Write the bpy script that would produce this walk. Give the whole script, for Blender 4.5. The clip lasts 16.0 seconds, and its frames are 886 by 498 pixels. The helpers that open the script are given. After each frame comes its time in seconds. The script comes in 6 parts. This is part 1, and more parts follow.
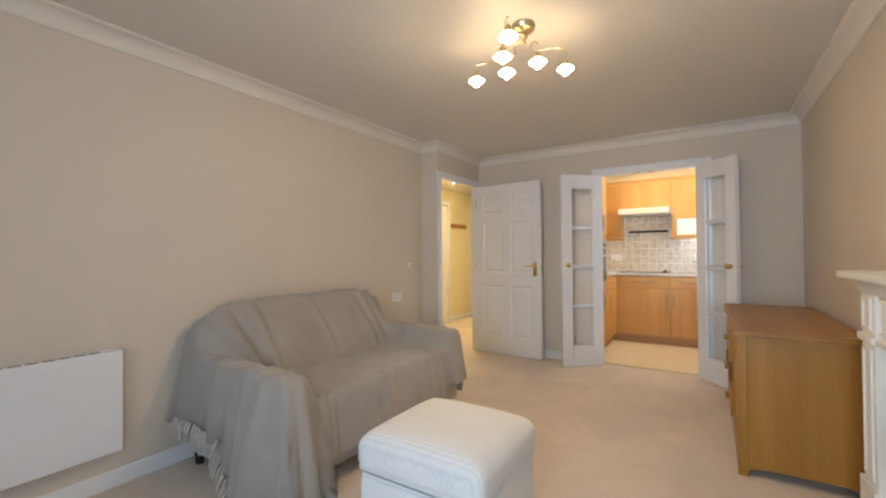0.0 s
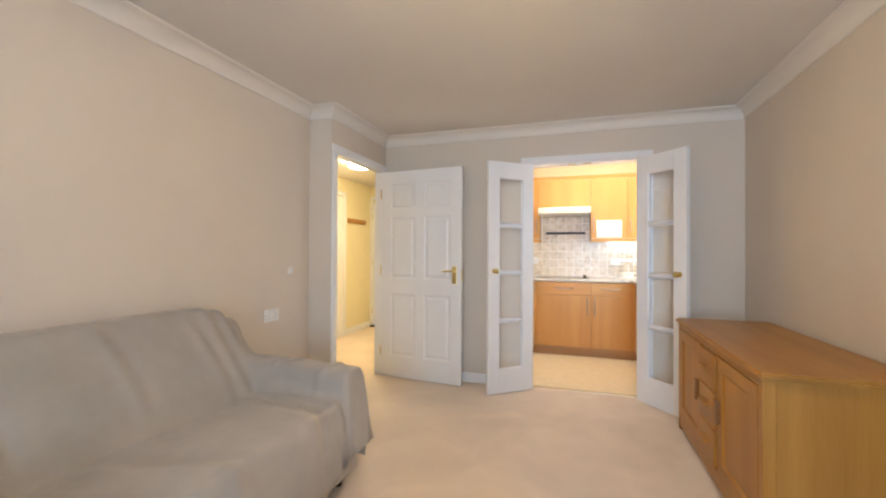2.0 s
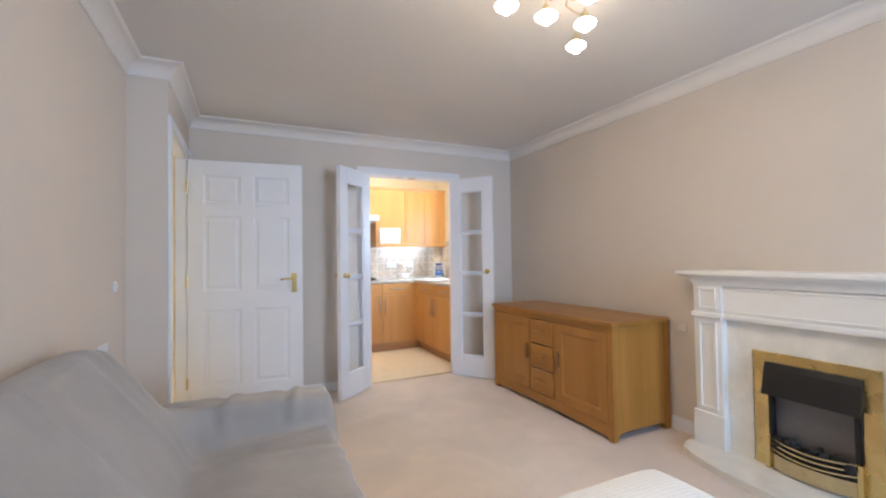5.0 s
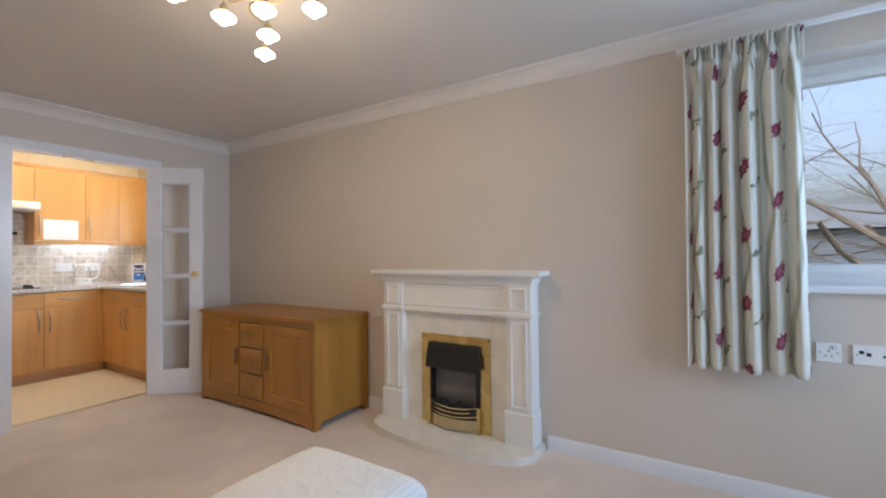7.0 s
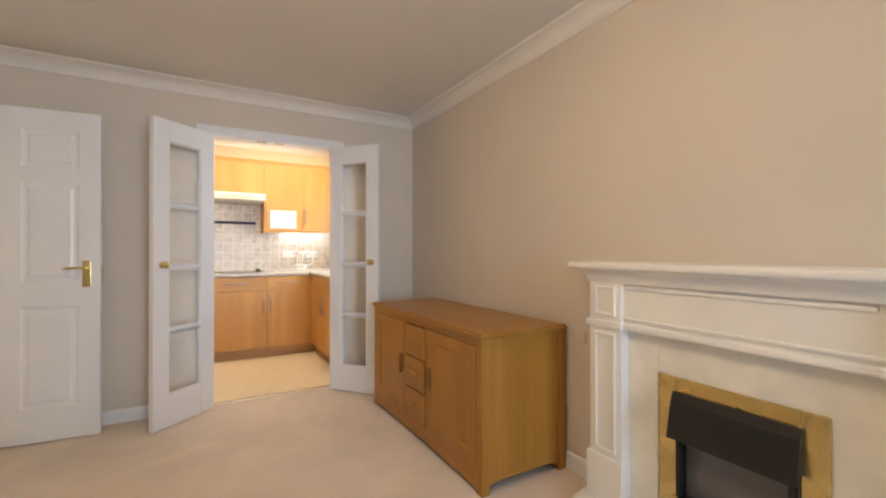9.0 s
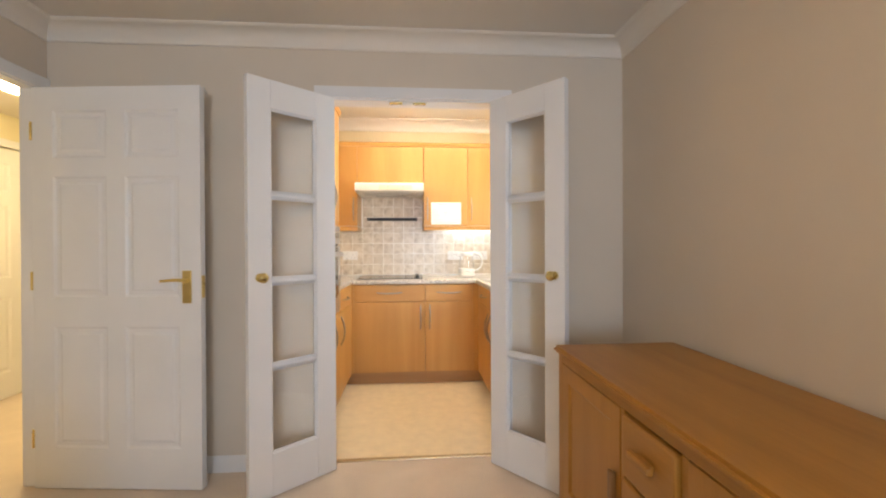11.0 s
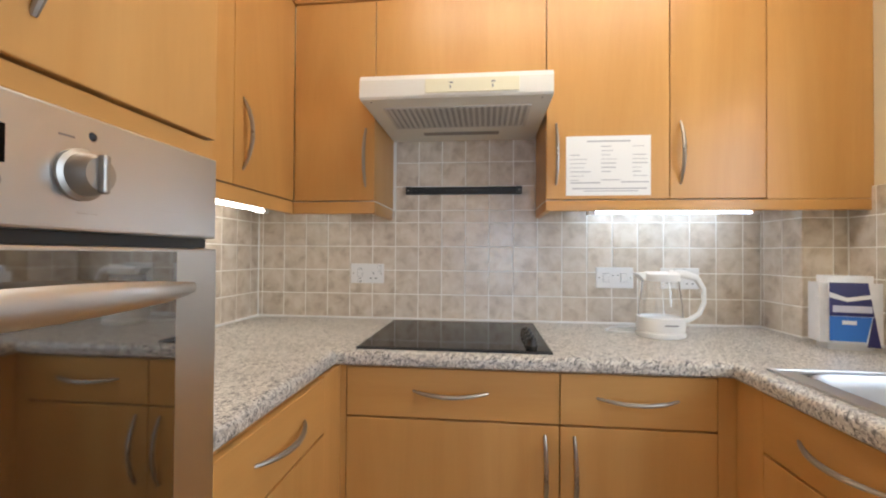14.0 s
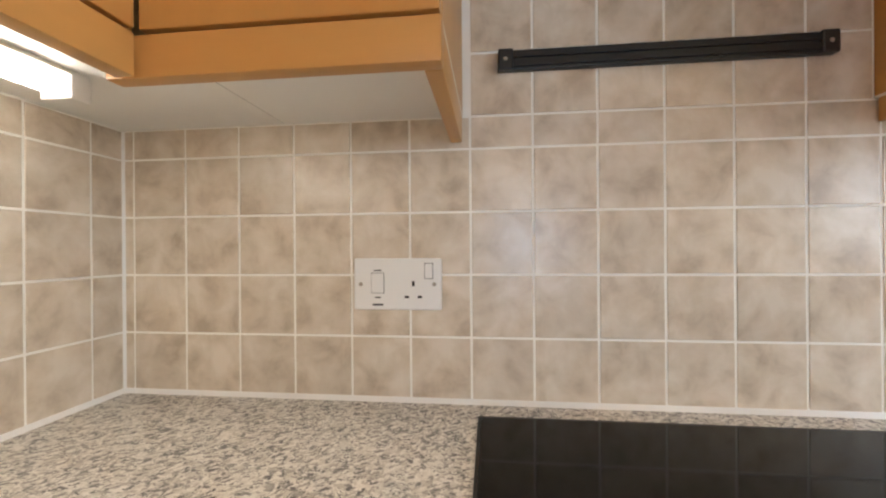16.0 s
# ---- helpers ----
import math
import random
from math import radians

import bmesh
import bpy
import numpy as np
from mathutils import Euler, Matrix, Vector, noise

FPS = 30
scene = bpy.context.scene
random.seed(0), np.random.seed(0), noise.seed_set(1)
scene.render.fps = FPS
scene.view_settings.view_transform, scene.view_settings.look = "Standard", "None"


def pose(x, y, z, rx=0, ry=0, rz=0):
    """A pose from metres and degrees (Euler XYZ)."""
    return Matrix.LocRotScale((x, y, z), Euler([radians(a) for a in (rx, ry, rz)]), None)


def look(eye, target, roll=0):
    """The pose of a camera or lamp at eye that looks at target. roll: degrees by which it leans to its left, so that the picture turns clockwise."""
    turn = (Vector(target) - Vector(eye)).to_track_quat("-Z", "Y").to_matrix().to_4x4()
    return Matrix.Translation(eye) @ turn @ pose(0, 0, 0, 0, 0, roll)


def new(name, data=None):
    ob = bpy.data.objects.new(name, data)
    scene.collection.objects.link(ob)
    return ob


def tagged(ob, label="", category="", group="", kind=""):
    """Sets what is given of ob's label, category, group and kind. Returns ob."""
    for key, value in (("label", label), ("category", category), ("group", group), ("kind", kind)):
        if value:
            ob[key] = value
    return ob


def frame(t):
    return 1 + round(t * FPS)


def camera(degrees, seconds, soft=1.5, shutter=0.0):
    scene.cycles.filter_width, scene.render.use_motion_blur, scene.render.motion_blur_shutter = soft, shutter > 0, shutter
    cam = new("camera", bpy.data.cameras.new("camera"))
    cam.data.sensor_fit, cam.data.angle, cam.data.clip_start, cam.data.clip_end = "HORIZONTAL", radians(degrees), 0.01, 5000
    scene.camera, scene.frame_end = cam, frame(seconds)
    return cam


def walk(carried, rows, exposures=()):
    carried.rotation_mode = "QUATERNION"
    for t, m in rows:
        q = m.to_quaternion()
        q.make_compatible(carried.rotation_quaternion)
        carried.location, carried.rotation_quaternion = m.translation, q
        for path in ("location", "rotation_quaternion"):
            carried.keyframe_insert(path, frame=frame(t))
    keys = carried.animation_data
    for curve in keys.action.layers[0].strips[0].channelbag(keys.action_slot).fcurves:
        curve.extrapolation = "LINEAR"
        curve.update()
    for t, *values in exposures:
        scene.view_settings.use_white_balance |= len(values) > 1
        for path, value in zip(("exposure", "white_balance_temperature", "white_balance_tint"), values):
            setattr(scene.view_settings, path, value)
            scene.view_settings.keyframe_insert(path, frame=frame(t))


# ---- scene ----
cam = camera(93.63, 16.0, soft=2.1)
ROWS = [
    (0.0, -0.016, 0.093, 1.177, 32.59, 0.69, 0.51),
    (0.5, -0.060, 0.277, 1.163, 27.44, 0.44, 0.45),
    (1.0, -0.153, 0.519, 1.173, 23.88, 0.48, 0.14),
    (1.5, -0.264, 0.775, 1.190, 21.17, 0.49, 0.17),
    (2.0, -0.562, 0.905, 1.202, 18.12, 0.53, -0.31),
    (2.5, -0.878, 0.977, 1.190, 15.15, 0.87, -0.25),
    (3.0, -1.231, 0.979, 1.173, 10.67, 1.07, -0.22),
    (5.3, -2.012, 0.804, 1.195, -32.18, 1.32, 1.03),
    (5.5, -2.016, 0.776, 1.202, -36.96, 1.24, 1.09),
    (6.0, -1.972, 0.704, 1.198, -46.97, 1.14, 1.13),
    (6.5, -1.904, 0.624, 1.199, -53.93, 0.95, 0.97),
    (7.0, -1.851, 0.560, 1.191, -58.47, 0.86, 0.63),
    (7.5, -1.700, 0.659, 1.163, -58.24, 0.56, 0.14),
    (8.0, -1.489, 0.808, 1.174, -51.60, 0.21, 0.00),
    (8.5, -1.304, 1.014, 1.132, -41.40, 0.24, -0.06),
    (9.0, -1.008, 1.210, 1.139, -29.83, 0.27, 0.03),
    (9.5, -0.783, 1.367, 1.183, -20.39, -0.02, -0.00),
    (10.0, -0.589, 1.682, 1.171, -11.35, 0.22, -0.08),
    (10.2, -0.574, 1.800, 1.192, -9.76, -0.20, -0.07),
    (12.3, -0.496, 3.631, 1.186, 2.50, -0.11, -0.04),
    (12.5, -0.498, 3.813, 1.179, 2.88, 0.23, -0.25),
    (13.0, -0.545, 4.171, 1.185, 3.41, 0.33, -0.07),
    (13.5, -0.587, 4.500, 1.179, 4.30, 0.37, 0.01),
    (14.0, -0.636, 4.803, 1.193, 5.87, 0.75, -0.41),
    (14.5, -0.739, 5.096, 1.168, 8.02, 1.02, -0.55),
    (15.0, -0.858, 5.368, 1.159, 9.74, 1.29, -0.46),
    (15.5, -0.966, 5.634, 1.169, 9.36, 0.56, -0.22),
    (16.0, -0.997, 5.901, 1.166, 6.43, -0.02, 0.44),
]
EXPOSURES = [(0.0, 0.55, 7050, 12), (1.5, 0.88, 6650, 12), (3.0, 1.03, 6700, 12), (5.5, 0.83, 5450, 12), (7.0, 0.42, 6050, 14), (8.0, 0.64, 6850, 14),
             (9.0, 0.74, 7050, 14), (10.0, 0.82, 7200, 14), (12.5, 0.36, 6700, 12), (13.0, 0.22, 6350, 12), (13.5, 0.08, 6150, 12), (14.5, 0.0, 6000, 12), (15.0, 0.0, 6250, 13), (16.0, 0.24, 6400, 13)]
walk(cam, [(t, pose(x, y, z, 90 + pitch, roll, yaw)) for t, x, y, z, yaw, pitch, roll in ROWS], EXPOSURES)

# ---- plan, in metres ----
XL, XJ, XR = -2.61, -2.41, 0.66            # living room: west wall, doorway wall, east wall
YS, YJ, YN = -1.70, 3.725, 4.69            # south wall, jog, north wall
ZC, ZK = 2.345, 2.45                        # ceilings: living room and hall, kitchen
KL, KR, KB, KF = -1.665, 0.615, 6.594, 4.79 # kitchen: west, east, back and near walls
TH = 0.1                                   # wall thickness
HX, HY = -3.80, 7.03                       # hall: far side wall, end wall
KOP = (-0.990, -0.054, 1.99)               # kitchen opening
HOP = (3.80, 4.625, 1.99)                  # hall doorway
WIN = (-1.09, 0.34, 1.03, 2.10)            # living room window: y, y, z, z
SWIN = (-0.95, 0.50, 0.50, 2.08)            # south glazing: x, x, z, z
KWIN = (4.86, 5.70, 1.05, 2.02)            # kitchen window

# ---- world and light ----
world = bpy.data.worlds.new("world")
scene.world = world
world.use_nodes = True
wn = world.node_tree.nodes
sky = wn.new("ShaderNodeTexSky")
sky.sky_type, sky.sun_disc = "NISHITA", False
sky.sun_elevation, sky.sun_rotation = radians(38), radians(-98)
sky.dust_density = 8.0
haze = wn.new("ShaderNodeHueSaturation")   # thin winter overcast
haze.inputs["Saturation"].default_value, haze.inputs["Value"].default_value = 0.85, 1.7
world.node_tree.links.new(sky.outputs[0], haze.inputs["Color"])
world.node_tree.links.new(haze.outputs[0], wn["Background"].inputs[0])
wn["Background"].inputs[1].default_value = 0.15

sun = new("sun", bpy.data.lights.new("sun", "SUN"))
sun.data.energy, sun.data.angle, sun.data.color = 0.5, radians(12), (1.0, 0.95, 0.88)
sun.matrix_world = look((-20, -3, 13), (0, 1, 0))


def window_lamp(name, x, y0, y1, z0, z1, power, color):
    lamp = new(name, bpy.data.lights.new(name, "AREA"))
    lamp.data.shape, lamp.data.size, lamp.data.size_y = "RECTANGLE", y1 - y0, z1 - z0
    lamp.data.energy, lamp.data.color = power, color
    lamp.matrix_world = look((x, (y0 + y1) / 2, (z0 + z1) / 2), (x - 1, (y0 + y1) / 2, (z0 + z1) / 2))
    return lamp


window_lamp("daylight_living", XR + 0.12, WIN[0] + 0.05, -0.34, WIN[2] + 0.05, WIN[3] - 0.05, 12, (0.52, 0.74, 1.0))
window_lamp("daylight_kitchen", KR + 0.16, KWIN[0] + 0.05, KWIN[1] - 0.22, KWIN[2] + 0.05, KWIN[3] - 0.05, 12, (0.75, 0.88, 1.0))

south = new("daylight_south", bpy.data.lights.new("daylight_south", "AREA"))
south.data.shape, south.data.size, south.data.size_y = "RECTANGLE", SWIN[1] - SWIN[0] - 0.2, SWIN[3] - SWIN[2] - 0.2
south.data.spread = radians(100)
south.data.energy, south.data.color = 16.5, (0.52, 0.74, 1.0)
south.matrix_world = look(((SWIN[0] + SWIN[1]) / 2, YS - 0.08, (SWIN[2] + SWIN[3]) / 2), ((SWIN[0] + SWIN[1]) / 2, YS + 1, (SWIN[2] + SWIN[3]) / 2))


# ---- materials ----
def ramp(nt, fac, stops):
    r = nt.nodes.new("ShaderNodeValToRGB")
    while len(r.color_ramp.elements) < len(stops):
        r.color_ramp.elements.new(0.5)
    for e, (p, c) in zip(r.color_ramp.elements, stops):
        e.position, e.color = p, (*c, 1)
    nt.links.new(fac, r.inputs[0])
    return r.outputs[0]


def coords(nt, scale=(1, 1, 1), rnd=False):
    tc = nt.nodes.new("ShaderNodeTexCoord")
    mp = nt.nodes.new("ShaderNodeMapping")
    mp.inputs["Scale"].default_value = scale
    nt.links.new(tc.outputs["Object"], mp.inputs[0])
    if rnd:
        oi = nt.nodes.new("ShaderNodeObjectInfo")
        mul = nt.nodes.new("ShaderNodeMath")
        mul.operation = "MULTIPLY"
        mul.inputs[1].default_value = 37.0
        nt.links.new(oi.outputs["Random"], mul.inputs[0])
        nt.links.new(mul.outputs[0], mp.inputs["Location"])
    return mp.outputs[0]


def noise_tex(nt, vec, scale, detail=4.0, rough=0.55, distort=0.0):
    n = nt.nodes.new("ShaderNodeTexNoise")
    n.inputs["Scale"].default_value, n.inputs["Detail"].default_value = scale, detail
    n.inputs["Roughness"].default_value, n.inputs["Distortion"].default_value = rough, distort
    nt.links.new(vec, n.inputs["Vector"])
    return n.outputs["Fac"]


def bumped(nt, bsdf, height, strength, distance):
    b = nt.nodes.new("ShaderNodeBump")
    b.inputs["Strength"].default_value, b.inputs["Distance"].default_value = strength, distance
    nt.links.new(height, b.inputs["Height"])
    nt.links.new(b.outputs[0], bsdf.inputs["Normal"])


def base(name, rough, metal=0.0, color=(0.5, 0.5, 0.5), spec=0.5):
    m = bpy.data.materials.new(name)
    m.use_nodes = True
    b = m.node_tree.nodes["Principled BSDF"]
    b.inputs["Base Color"].default_value = (*color, 1)
    b.inputs["Roughness"].default_value, b.inputs["Metallic"].default_value = rough, metal
    b.inputs["Specular IOR Level"].default_value = spec
    return m, m.node_tree, b


def shade(c, k):
    return tuple(min(1.0, v * k) for v in c)


def plain(name, color, rough=0.5, metal=0.0, vary=0.06, scale=3.0, fine=120.0, bump=0.05, spec=0.5, depth=0.002):
    """A nearly even surface: slow blotches in the colour, fine relief, roughness that wanders."""
    m, nt, b = base(name, rough, metal, color, spec)
    v = coords(nt)
    blot = noise_tex(nt, v, scale, 5)
    nt.links.new(ramp(nt, blot, [(0.3, shade(color, 1 - vary)), (0.7, shade(color, 1 + vary))]), b.inputs["Base Color"])
    fn = noise_tex(nt, v, fine, 3)
    mr = nt.nodes.new("ShaderNodeMapRange")
    mr.inputs["To Min"].default_value, mr.inputs["To Max"].default_value = max(0.02, rough - 0.06), min(1, rough + 0.06)
    nt.links.new(blot, mr.inputs[0])
    nt.links.new(mr.outputs[0], b.inputs["Roughness"])
    if bump:
        bumped(nt, b, fn, bump, depth)
    return m


def wood(name, dark, light, rough=0.35, along=(30, 30, 2.0), rnd=True, grain=9.0, bump=0.04, grit=0.3):
    """Wood with long pores, cathedral swirls and slow tone changes; the grain runs along the axis scaled least."""
    m, nt, b = base(name, rough)
    v = coords(nt, along, rnd)
    a = noise_tex(nt, v, 0.35, 6, 0.6, 1.2)
    f = noise_tex(nt, v, grain, 4, 0.7, 0.2)
    mix = nt.nodes.new("ShaderNodeMath")
    mix.operation = "MULTIPLY_ADD"
    mix.inputs[1].default_value = grit
    nt.links.new(f, mix.inputs[0])
    nt.links.new(a, mix.inputs[2])
    mid = tuple((p + q) / 2 for p, q in zip(dark, light))
    nt.links.new(ramp(nt, mix.outputs[0], [(0.42, dark), (0.62, mid), (0.85, light)]), b.inputs["Base Color"])
    bumped(nt, b, f, bump, 0.001)
    return m


def emitter(name, color, strength):
    m, nt, b = base(name, 0.4, 0, (0.9, 0.9, 0.9))
    b.inputs["Emission Color"].default_value = (*color, 1)
    b.inputs["Emission Strength"].default_value = strength
    return m


def glass(name, color=(1, 1, 1), rough=0.0):
    m, nt, b = base(name, rough, 0, color)
    b.inputs["Transmission Weight"].default_value = 1.0
    b.inputs["IOR"].default_value = 1.45
    return m


MAT = {}
MAT["wall"] = plain("wall_paint", (0.675, 0.603, 0.525), 0.75, vary=0.03, scale=1.3, fine=260, bump=0.12, depth=0.0015, spec=0.3)
MAT["ceiling"] = plain("ceiling_paint", (0.70, 0.67, 0.63), 0.8, vary=0.03, scale=1.0, fine=220, bump=0.12, spec=0.3)
MAT["kitceil"] = plain("kitchen_ceiling_paint", (0.84, 0.80, 0.72), 0.75, vary=0.02, fine=220, bump=0.08, spec=0.3)
MAT["cove"] = plain("cove_paint", (0.76, 0.72, 0.67), 0.6, vary=0.02, bump=0.03)
MAT["white"] = plain("white_gloss_paint", (0.80, 0.81, 0.84), 0.32, vary=0.03, scale=2.5, fine=90, bump=0.05)
MAT["hallwall"] = plain("hall_paint", (0.82, 0.75, 0.54), 0.75, vary=0.03, fine=260, bump=0.1, spec=0.3)
MAT["kitwall"] = plain("kitchen_paint", (0.78, 0.68, 0.48), 0.7, vary=0.03, fine=260, bump=0.1, spec=0.3)
MAT["fireplace"] = plain("fireplace_paint", (0.84, 0.83, 0.80), 0.45, vary=0.03, scale=4, bump=0.03)
MAT["hearth"] = plain("hearth_stone", (0.80, 0.77, 0.70), 0.35, vary=0.08, scale=9, fine=60, bump=0.03)


def carpet(name, c):
    m, nt, b = base(name, 0.95, 0, c, 0.1)
    v = coords(nt)
    pile = noise_tex(nt, v, 420, 3, 0.7)
    nap = noise_tex(nt, v, 2.2, 4, 0.6, 0.6)
    mix = nt.nodes.new("ShaderNodeMath")
    mix.operation = "MULTIPLY_ADD"
    mix.inputs[1].default_value = 0.5
    nt.links.new(pile, mix.inputs[0])
    nt.links.new(nap, mix.inputs[2])
    nt.links.new(ramp(nt, mix.outputs[0], [(0.45, shade(c, 0.88)), (0.75, c), (1.0, shade(c, 1.12))]), b.inputs["Base Color"])
    b.inputs["Sheen Weight"].default_value = 0.25
    bumped(nt, b, pile, 0.7, 0.006)
    return m


MAT["carpet"] = carpet("beige_carpet", (0.79, 0.67, 0.565))
MAT["vinyl"] = plain("cream_vinyl", (0.85, 0.75, 0.55), 0.4, vary=0.06, scale=14, fine=40, bump=0.03)
BEECH = ((0.55, 0.28, 0.078), (0.67, 0.375, 0.125))
MAT["beech"] = wood("beech_upright", *BEECH, 0.34, (9, 9, 0.8), grit=0.14)
MAT["beech_x"] = wood("beech_along_x", *BEECH, 0.34, (0.8, 9, 9), grit=0.14)
MAT["beech_y"] = wood("beech_along_y", *BEECH, 0.34, (9, 0.8, 9), grit=0.14)
MAT["plinth"] = wood("plinth_wood", (0.36, 0.19, 0.08), (0.48, 0.27, 0.12), 0.45, (1.0, 1.0, 14))
OAK = ((0.30, 0.130, 0.018), (0.44, 0.212, 0.040))
MAT["oak"] = wood("oak_upright", *OAK, 0.38, (12, 12, 0.8), grain=14, bump=0.1)
MAT["oak_y"] = wood("oak_along_y", *OAK, 0.36, (12, 0.8, 12), grain=14, bump=0.1)
MAT["oak_dark"] = wood("oak_handle", (0.16, 0.07, 0.02), (0.24, 0.12, 0.04), 0.4, (12, 12, 1))
MAT["tile"] = None
MAT["grout"] = plain("grout", (0.95, 0.93, 0.88), 0.8, vary=0.04, fine=300, bump=0.1)
MAT["brass"] = plain("brass", (0.70, 0.55, 0.24), 0.27, 1.0, vary=0.08, scale=8, bump=0.0)
MAT["gratebrass"] = plain("aged_grate_brass", (0.60, 0.50, 0.30), 0.24, 1.0, vary=0.12, scale=20, bump=0.0)
MAT["antique"] = plain("antique_brass", (0.55, 0.46, 0.30), 0.3, 1.0, vary=0.08, scale=8, bump=0.0)
MAT["satinsteel"] = plain("satin_bowl_steel", (0.62, 0.62, 0.63), 0.46, 1.0, vary=0.04, scale=8, bump=0.0)
MAT["chrome"] = plain("chrome", (0.75, 0.75, 0.76), 0.12, 1.0, vary=0.03, bump=0.0)
MAT["satin"] = plain("satin_nickel", (0.43, 0.40, 0.36), 0.42, 1.0, vary=0.05, bump=0.0)
MAT["black"] = plain("black_plastic", (0.012, 0.012, 0.012), 0.35, vary=0.2, bump=0.02)
MAT["blackmetal"] = plain("black_iron", (0.02, 0.019, 0.018), 0.45, 0.3, vary=0.2, fine=150, bump=0.1)
MAT["plastic"] = plain("white_plastic", (0.87, 0.87, 0.86), 0.3, vary=0.015, bump=0.0)
MAT["hoodwhite"] = plain("aged_white_enamel", (0.78, 0.76, 0.69), 0.35, vary=0.03, bump=0.0)
MAT["slat"] = plain("grey_filter_plastic", (0.66, 0.64, 0.60), 0.5, vary=0.03, bump=0.0)
MAT["cream"] = plain("cream_plastic", (0.80, 0.75, 0.55), 0.35, vary=0.03, bump=0.0)
MAT["paper"] = plain("paper", (0.85, 0.85, 0.83), 0.7, vary=0.02, bump=0.02)
MAT["ink"] = plain("ink", (0.22, 0.22, 0.23), 0.7, vary=0.1, bump=0.0)
MAT["hobglass"] = plain("hob_glass", (0.008, 0.007, 0.006), 0.06, vary=0.1, bump=0.0, spec=0.10)
MAT["ovenglass"] = plain("oven_glass", (0.022, 0.013, 0.007), 0.0, vary=0.1, bump=0.0, spec=0.9)
MAT["pane"] = glass("window_glass")
MAT["ovenglass"].node_tree.nodes["Principled BSDF"].inputs["IOR"].default_value = 2.3
MAT["coal"] = plain("coal", (0.018, 0.017, 0.016), 0.7, vary=0.5, scale=30, fine=80, bump=0.5, depth=0.01)


def steel():
    m, nt, b = base("brushed_steel", 0.3, 1.0, (0.63, 0.625, 0.62))
    f = noise_tex(nt, coords(nt, (3, 3, 400)), 3.0, 3)
    mr = nt.nodes.new("ShaderNodeMapRange")
    mr.inputs["To Min"].default_value, mr.inputs["To Max"].default_value = 0.22, 0.42
    nt.links.new(f, mr.inputs[0])
    nt.links.new(mr.outputs[0], b.inputs["Roughness"])
    bumped(nt, b, f, 0.05, 0.0005)
    return m


def granite():
    m, nt, b = base("speckled_laminate", 0.28)
    v = coords(nt)
    vo = nt.nodes.new("ShaderNodeTexVoronoi")
    vo.inputs["Scale"].default_value = 190
    dist = noise_tex(nt, v, 60, 3)
    add = nt.nodes.new("ShaderNodeVectorMath")
    add.operation = "ADD"
    sc = nt.nodes.new("ShaderNodeVectorMath")
    sc.operation = "SCALE"
    sc.inputs["Scale"].default_value = 0.045
    nt.links.new(dist, sc.inputs[0])
    nt.links.new(v, add.inputs[0])
    nt.links.new(sc.outputs[0], add.inputs[1])
    nt.links.new(add.outputs[0], vo.inputs["Vector"])
    bw = nt.nodes.new("ShaderNodeSeparateColor")
    nt.links.new(vo.outputs["Color"], bw.inputs[0])
    col = ramp(nt, bw.outputs[0], [(0.05, (0.12, 0.115, 0.115)), (0.24, (0.30, 0.28, 0.265)), (0.42, (0.49, 0.455, 0.41)), (0.65, (0.63, 0.60, 0.55)), (0.92, (0.74, 0.71, 0.66))])
    nt.links.new(col, b.inputs["Base Color"])
    return m


def tile_mat():
    m, nt, b = base("glazed_tile", 0.24)
    v = coords(nt, (1, 1, 1), True)
    a = noise_tex(nt, v, 19, 4, 0.55, 0.3)
    col = ramp(nt, a, [(0.30, (0.50, 0.41, 0.315)), (0.48, (0.67, 0.58, 0.47)), (0.66, (0.77, 0.69, 0.59))])
    oi = nt.nodes.new("ShaderNodeObjectInfo")
    hs = nt.nodes.new("ShaderNodeHueSaturation")
    mr = nt.nodes.new("ShaderNodeMapRange")
    mr.inputs["To Min"].default_value, mr.inputs["To Max"].default_value = 0.95, 1.05
    nt.links.new(oi.outputs["Random"], mr.inputs[0])
    nt.links.new(mr.outputs[0], hs.inputs["Value"])
    nt.links.new(col, hs.inputs["Color"])
    nt.links.new(hs.outputs[0], b.inputs["Base Color"])
    bumped(nt, b, noise_tex(nt, v, 35, 2), 0.04, 0.002)
    return m


MAT["steel"], MAT["granite"], MAT["tile"] = steel(), granite(), tile_mat()


# ---- building blocks ----
def mesh_of(bm, name, material, smooth=False):
    me = bpy.data.meshes.new(name)
    bmesh.ops.recalc_face_normals(bm, faces=bm.faces)
    bm.to_mesh(me)
    bm.free()
    me.materials.append(MAT[material] if isinstance(material, str) else material)
    if smooth:
        for p in me.polygons:
            p.use_smooth = True
        me.set_sharp_from_angle(angle=radians(38))
    return me


def part(name, bm, material, parent=None, label="", smooth=False):
    ob = new(name, mesh_of(bm, name, material, smooth))
    ob.parent = parent
    if label:
        tagged(ob, label)
    return ob


def thing(name, m, label, category, group="", kind=""):
    ob = new(name)
    ob.matrix_world = m
    ob.empty_display_size = 0.05
    return tagged(ob, label, category, group, kind)


def structure(name, bm, material, label, category, smooth=False):
    return tagged(part(name, bm, material, None, "", smooth), label, category, "", "structure")


